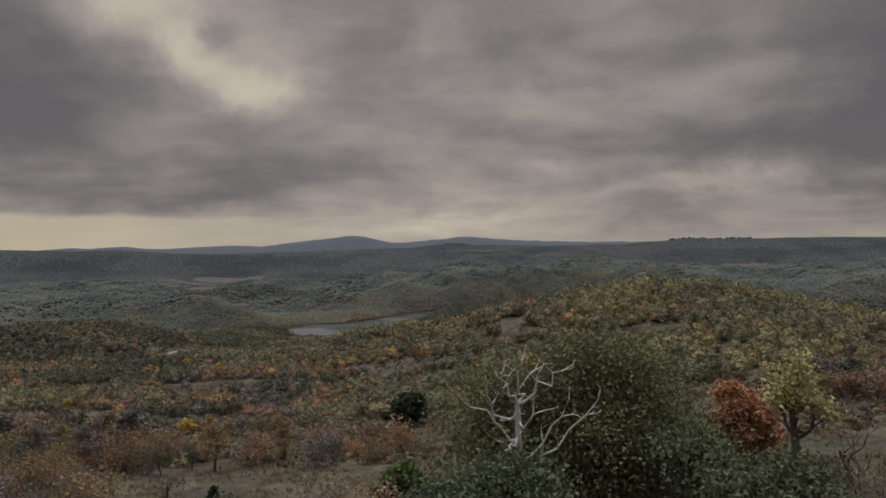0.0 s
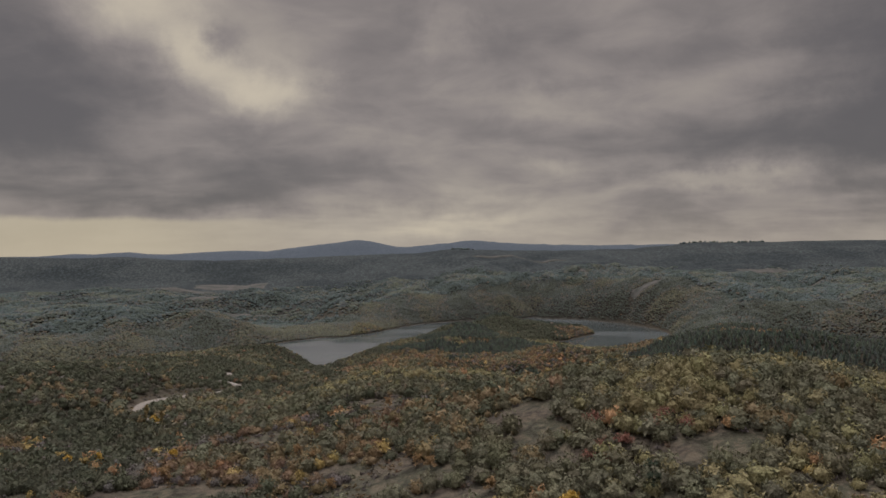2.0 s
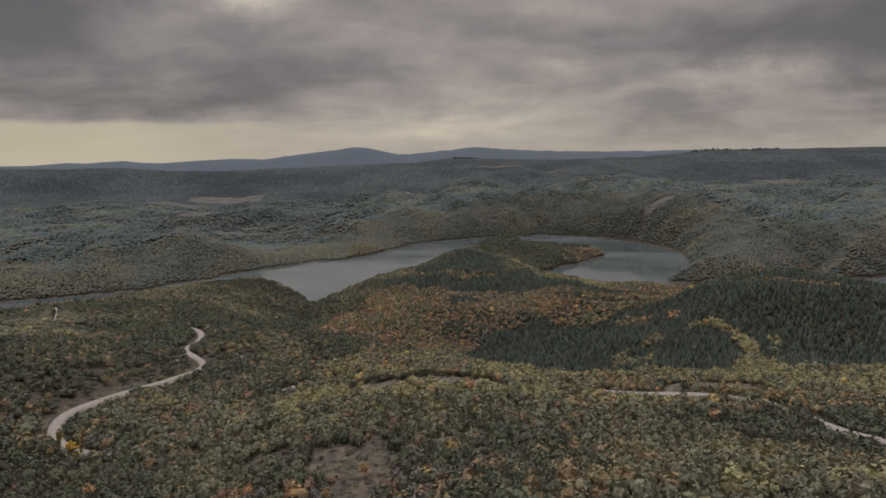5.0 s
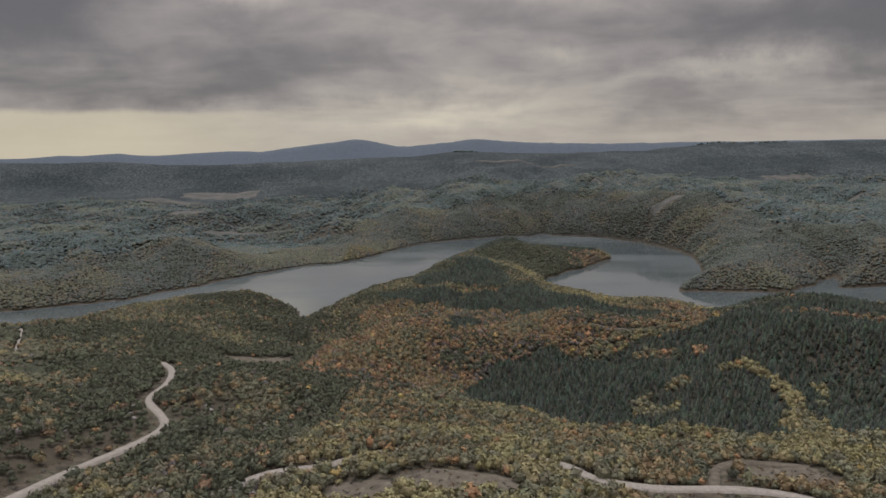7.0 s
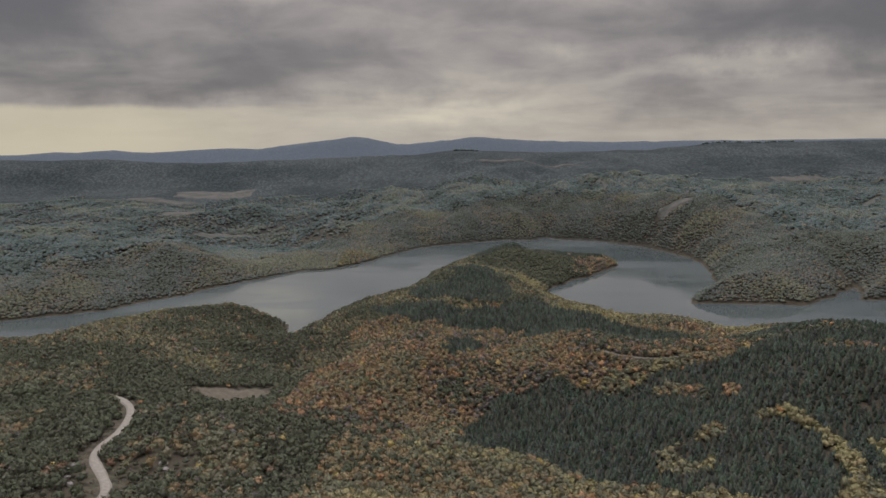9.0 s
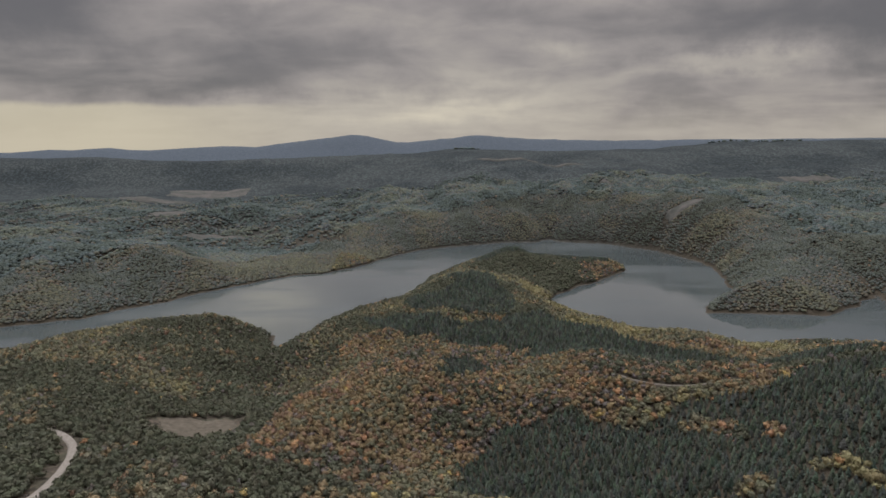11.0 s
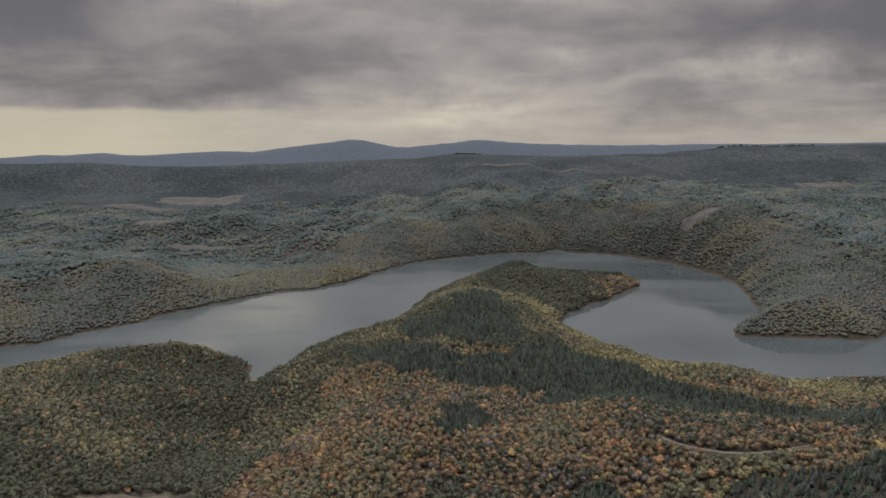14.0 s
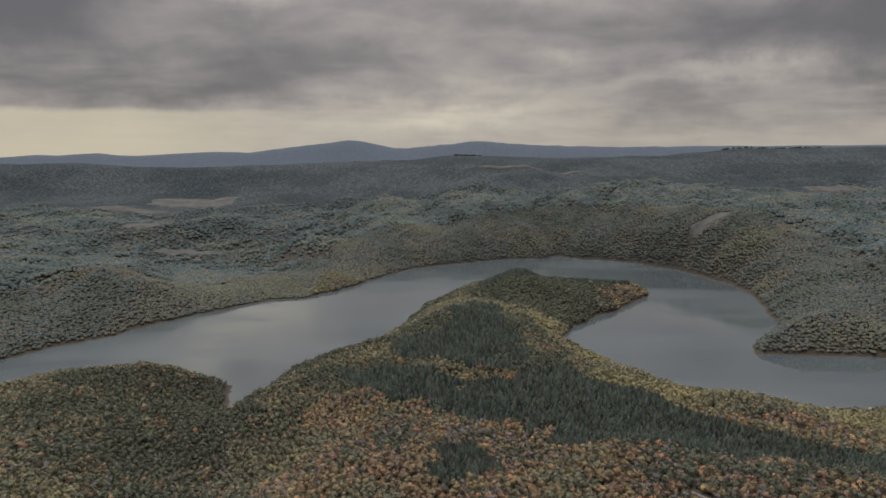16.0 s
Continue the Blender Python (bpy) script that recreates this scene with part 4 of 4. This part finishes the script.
for seed, x, y, h, s, label in ((31, 17.5, 33.0, 8.0, 7.0, "leafless grey-brown tree with fine twigs"), (32, 22.5, 36.0, 8.5, 7.5, "leafless grey-brown tree with fine twigs"),
                                (33, 18.8, 52.0, 7.0, 5.5, "mauve-grey leafless tree behind an oak"), (34, -20.0, 46.0, 5.2, 4.5, "small crooked leafless tree on dry grass"),
                                (35, -25.5, 40.0, 4.6, 6.0, "low crooked leafless tree in scrub"), (36, 27.5, 40.0, 6.0, 5.0, "leafless grey-brown tree with fine twigs"), (37, 15.3, 28.5, 5.6, 5.5, "low leafless bush of fine grey twigs"), (38, 18.2, 31.5, 5.8, 6.0, "low leafless bush of fine grey twigs")):
    a_, b_ = bare_tree(seed, h, s)
    ob = thing("bare_tree", x, y, label, "tree", "leafless trees")
    part("trunk", a_, BARK, ob)
    for bough in b_:
        part("branch", bough, BARK, ob)


def young_pine(x, y, height):
    r = np.random.default_rng(int(abs(x * 7 + y)))
    ob = thing("young_pine", x, y, "small dark green pine sapling on dry grass", "tree")
    part("trunk", tube([(0, 0, 0), (0, 0, height * 0.5), (0, 0, height * 0.95)], [0.07, 0.05, 0.01], 7), BARK, ob)
    v = []
    for t in np.linspace(0.12, 0.97, 15):
        for a in np.linspace(0, 6.28, 9, endpoint=False) + r.uniform(0, 6):
            reach = 0.36 * height * (1.05 - t) * r.uniform(0.8, 1.2)
            v += [(reach * f * math.cos(a), reach * f * math.sin(a), height * t + 0.12 * reach * f) for f in (0.4, 0.7, 1.0)]
    part("crown", leaf_cloud(r, v, 0.16, 6, 0.11), LEAF_OWN, ob, colour=(0.030, 0.048, 0.034))


young_pine(-16.2, 45.5, 2.9)
young_pine(-38.0, 77.0, 3.2)

# other trees and shrubs near the start: the 260 that stand nearest, copied from a few grown ones
first = {}
fx, fy = spread(-95, 115, 30, 192, 4.6)
keep = seen_side(fx, fy, 4) & (fractal(fx, fy, 30, 6.0, 3) > np.interp(fy, [40, 100], [0.38, 0.47])) & ~in_ellipses(fx, fy, GLADES, 1.0)
for x, y in ((5.6, 26), (1.9, 16.6), (7.4, 19), (-1.2, 21.5), (23.4, 43.5), (24.3, 55), (-3.4, 44), (-7, 109), (-16.2, 45.5), (-20, 46), (-38, 77), (-52, 131), (-49, 93), (22.5, 36)):
    keep &= np.hypot(fx - x, fy - y) > 4.5
keep &= ~((np.abs(fx + 8) < 14) & (fy < 36))
rest = np.c_[fx[keep], fy[keep]][210:]
fx, fy = fx[keep][:210], fy[keep][:210]
kind = kinds(fx, fy)
SAY = {DARK: "dark green", OLIVE: "olive green", STRAW: "yellow-green", OCHRE: "ochre brown", RUSSET: "russet", ORANGE: "orange", YELLOW: "yellow", BARE: "grey-mauve thin-leaved", GREY: "grey-green"}
for x, y, q, t in zip(fx, fy, kind, tinted(kind)):
    tall = rng.random() < (0.25 if q in (RUSSET, BARE, OCHRE) else 0.55)
    grown = (FINE_TREES if y < 80 else LEAFY) if tall else (FINE_SHRUBS if y < 80 else SHRUBS)
    variant = (int(y < 80), int(rng.integers(0, len(grown))))
    m = pose(x, y, float(land(x, y)) - 0.2, 0, 0, rng.uniform(0, 360)) @ Matrix.Scale(rng.uniform(0.55, 0.95) if tall else rng.uniform(0.7, 1.35), 4)
    if (tall, variant) not in first:
        wood, crown = grown[variant[1]]
        first[tall, variant] = place_tree("oak" if tall else "shrub", wood, crown, x, y, t, "", "tree" if tall else "shrub", "trees of the slope" if tall else "shrubs of the slope")
        ob = first[tall, variant]
        ob.matrix_world = m
    else:
        ob = copy_thing(first[tall, variant], m)
    recolour(ob, t)
    tagged(ob, f"{SAY[int(q)]} autumn {'oak' if tall else 'shrub'} on the dry grassy slope")

# single trees and shrubs that stand out by their colour: x, y, size
AMBER, RED, GOLD, PALE = (0.30, 0.205, 0.105), (0.255, 0.130, 0.095), (0.330, 0.255, 0.105), (0.34, 0.275, 0.135)
OAK, BUSH = first[True, min(v for b, v in first if b)], first[False, min(v for b, v in first if not b)]


def accent(base, x, y, size, colour, label, category):
    q = size / base.scale[0]
    ob = copy_thing(base, pose(x, y, float(land(x, y)) - 0.2, 0, 0, x * 53 % 360) @ Matrix.Scale(q, 4))
    recolour(ob, colour)
    tagged(ob, label, category)


for x, y, s in ((-88, 252, 0.75), (-44, 253, 0.7), (-50, 262, 0.7), (-34, 232, 0.55), (-11, 237, 0.6), (-7, 233, 0.6), (-28, 331, 0.7), (8, 212, 0.6), (36, 76, 0.5), (-36, 314, 0.7)):
    accent(OAK, x, y, s, AMBER, "amber orange autumn oak among greyer scrub", "tree")
for x, y, s in ((-143, 292, 0.8), (-125, 274, 0.7), (-43, 236, 0.75), (-51, 282, 0.7), (-42, 216, 0.55), (-103, 179, 0.6), (-136, 432, 0.7), (8, 201, 0.6)):
    accent(OAK, x, y, s, GOLD, "golden yellow autumn oak among greyer scrub", "tree")
for x, y, s in ((36, 217, 1.3), (41, 217, 1.2), (36, 230, 1.5), (50, 219, 1.5), (57, 217, 1.3), (38, 229, 1.2), (53, 223, 1.4), (36, 211, 1.2), (32, 214, 1.1), (-97, 400, 1.5)):
    accent(BUSH, x, y, s, RED, "red-brown autumn shrub at the edge of a clearing", "shrub")
for x, y, s in ((42, 196, 0.75), (43, 201, 0.7), (54, 197, 0.5), (48, 182, 0.45), (25, 169, 0.4), (12, 165, 0.45), (24, 191, 0.4), (40, 162, 0.6), (44, 164, 0.55), (48, 166, 0.6)):
    accent(OAK, x, y, s, (0.070, 0.086, 0.058), "dense dark green oak standing alone in grass", "tree")
w_, c_ = broad_tree(61, 11.0, 3.4, 26, 0.24, 0.12, 2, 3, 11, droop=-0.5)
POPLAR = place_tree("poplar", w_, c_, -163, 398, PALE, "slender pale yellow poplar beside the road", "tree", "poplars by the road")
for x, y, s in ((-157, 404, 0.75), (-168, 399, 0.6), (-131, 430, 0.6)):
    copy_thing(POPLAR, pose(x, y, float(land(x, y)) - 0.15, 0, 0, x * 37 % 360) @ Matrix.Scale(s, 4))

for x, y, s in ((-174, 391, 0.75), (-166, 388, 0.8), (-158, 389, 0.7), (-150, 391, 0.8), (-143, 396, 0.7), (-181, 397, 0.7)):
    accent(OAK, x, y, s, (0.140, 0.135, 0.078), "olive oak below a bend of the road", "tree")

# the scrub and the woods of the first hill
fx, fy = spread(-330, 330, 150, 400, 3.7)
hill_zone = ((fx - 85) / 105) ** 2 + ((fy - 275) / 80) ** 2 < 1
keep = seen_side(fx, fy, 5) & ~in_ellipses(fx, fy, GLADES, 1.0) & ~((np.abs(fx - 10) < 105) & (fy < 192)) & clear_of_roads(fx, fy)
keep &= np.where(hill_zone, fractal(fx, fy, 24, 6.0, 3) > 0.14, fractal(fx, fy, 34, 6.0, 3) > np.interp(fy, [150, 300, 380], [0.36, 0.28, 0.20]))
keep &= (np.hypot(fx - 23.5, fy - 190) > 6) & ((np.abs(fx) < 230) | (rng.random(fx.size) < 0.7))
fx, fy, hill_zone, keep = np.r_[fx, rest[:, 0]], np.r_[fy, rest[:, 1]], np.r_[hill_zone, np.zeros(len(rest), bool)], np.r_[keep, np.ones(len(rest), bool)]
fx, fy, hill_zone = fx[keep], fy[keep], hill_zone[keep]
kind = kinds(fx, fy)
low_ = np.where(hill_zone, 1.0, np.where(np.isin(kind, (RUSSET, BARE, OCHRE)), 0.72, 0.95))[:, None]
size = (1.45 + 1.95 * rng.random((fx.size, 1)) ** 1.3) * low_ * np.array([1, 1, 1.1]) * rng.uniform(0.85, 1.2, (fx.size, 3))
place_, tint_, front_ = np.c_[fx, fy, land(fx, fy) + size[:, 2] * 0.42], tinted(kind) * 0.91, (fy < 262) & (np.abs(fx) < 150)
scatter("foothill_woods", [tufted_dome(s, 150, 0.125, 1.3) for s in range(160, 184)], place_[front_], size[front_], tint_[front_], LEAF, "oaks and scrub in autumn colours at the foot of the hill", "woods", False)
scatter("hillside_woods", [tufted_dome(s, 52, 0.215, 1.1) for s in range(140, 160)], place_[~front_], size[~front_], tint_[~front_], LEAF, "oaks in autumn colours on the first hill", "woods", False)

# low heath and thorn between them, and on the bare ground by the roads
fx, fy = spread(-170, 170, 24, 340, 2.9)
keep = seen_side(fx, fy) & (fractal(fx, fy, 18, 2.0, 3) > 0.40) & (fy > 62) & ~in_ellipses(fx, fy, GLADES, 0.85)
vx, vy = spread(-215, 170, 290, 620, 3.6)
bare_ = (in_ellipses(vx, vy, GLADES, 1.1) | (off_road(vx, vy) < 13)) & (off_road(vx, vy) > 3.6) & (rng.random(vx.size) < 0.5)
fx, fy = np.r_[fx[keep], vx[bare_]], np.r_[fy[keep], vy[bare_]]
kind = rng.choice([BARE, RUSSET, OCHRE, STRAW, OLIVE, DARK], fx.size, p=[0.36, 0.18, 0.20, 0.08, 0.10, 0.08])
size = rng.uniform(0.45, 1.25, (fx.size, 1)) * np.array([1.1, 1.1, 0.9]) * rng.uniform(0.8, 1.25, (fx.size, 3))
scatter("heath", [tufts(s, 24, 0.27, 0.3, 1.2) for s in range(90, 102)], np.c_[fx, fy, land(fx, fy) + 0.15], size, tinted(kind) * 0.72, LEAF,
        "low brown heath and thorn on dry grass", "scrub")

# dry grass near the start
def blades(seed, count=7):
    r = np.random.default_rng(seed)
    a, q = r.uniform(0, 6.28, count), r.uniform(0.0, 0.5, count)
    b = np.c_[q * np.cos(a), q * np.sin(a), 0 * a]
    w = np.c_[-np.sin(a), np.cos(a), 0 * a] * 0.09
    tip = b + np.c_[np.cos(a) * 0.45, np.sin(a) * 0.45, r.uniform(0.6, 1.1, count)]
    return np.stack([b - w, b + w, tip], 1).reshape(-1, 3), np.arange(3 * count).reshape(-1, 3)


fx, fy = spread(-50, 62, 18, 80, 0.8)
vx, vy = spread(-95, 100, 80, 190, 1.7)
fx, fy = np.r_[fx, vx], np.r_[fy, vy]
keep = seen_side(fx, fy, 3) & (fractal(fx, fy, 9, 5.0, 3) > 0.42)
fx, fy = fx[keep], fy[keep]
kind = rng.choice([STRAW, OCHRE, OLIVE, BARE], fx.size, p=[0.3, 0.2, 0.35, 0.15])
size = rng.uniform(0.3, 0.75, (fx.size, 1)) * np.array([1.0, 1.0, 0.8]) * np.where(fy > 80, 1.6, 1.0)[:, None]
scatter("dry_grass", [blades(s) for s in range(12)], np.c_[fx, fy, land(fx, fy) - 0.03], size, tinted(kind) * 0.8, LEAF, "tufts of dry straw-coloured grass on the slope", "grass")

# pale boulders
for x, y, s in ((72, 183, 1.0), (74, 185, 0.7), (53, 160, 0.8), (76, 177, 1.2), (79, 176, 0.8), (-190, 566, 1.8), (-186, 560, 1.4), (-181, 553, 1.6), (-192, 576, 1.5), (-152, 586, 2.2), (-148, 580, 1.6)):
    v, f = lumpy(int(x * 3 + y) % 97, 2, 0.22)
    ob = tagged(new("boulder", mesh_of("boulder", v * np.array([1.3, 1, 0.8]) * s, f, ROCK)), "pale weathered boulder among scrub", "boulder", "boulders")
    ob.matrix_world = pose(x, y, float(land(x, y)) + 0.25 * s, 0, 0, x * 31 % 360)
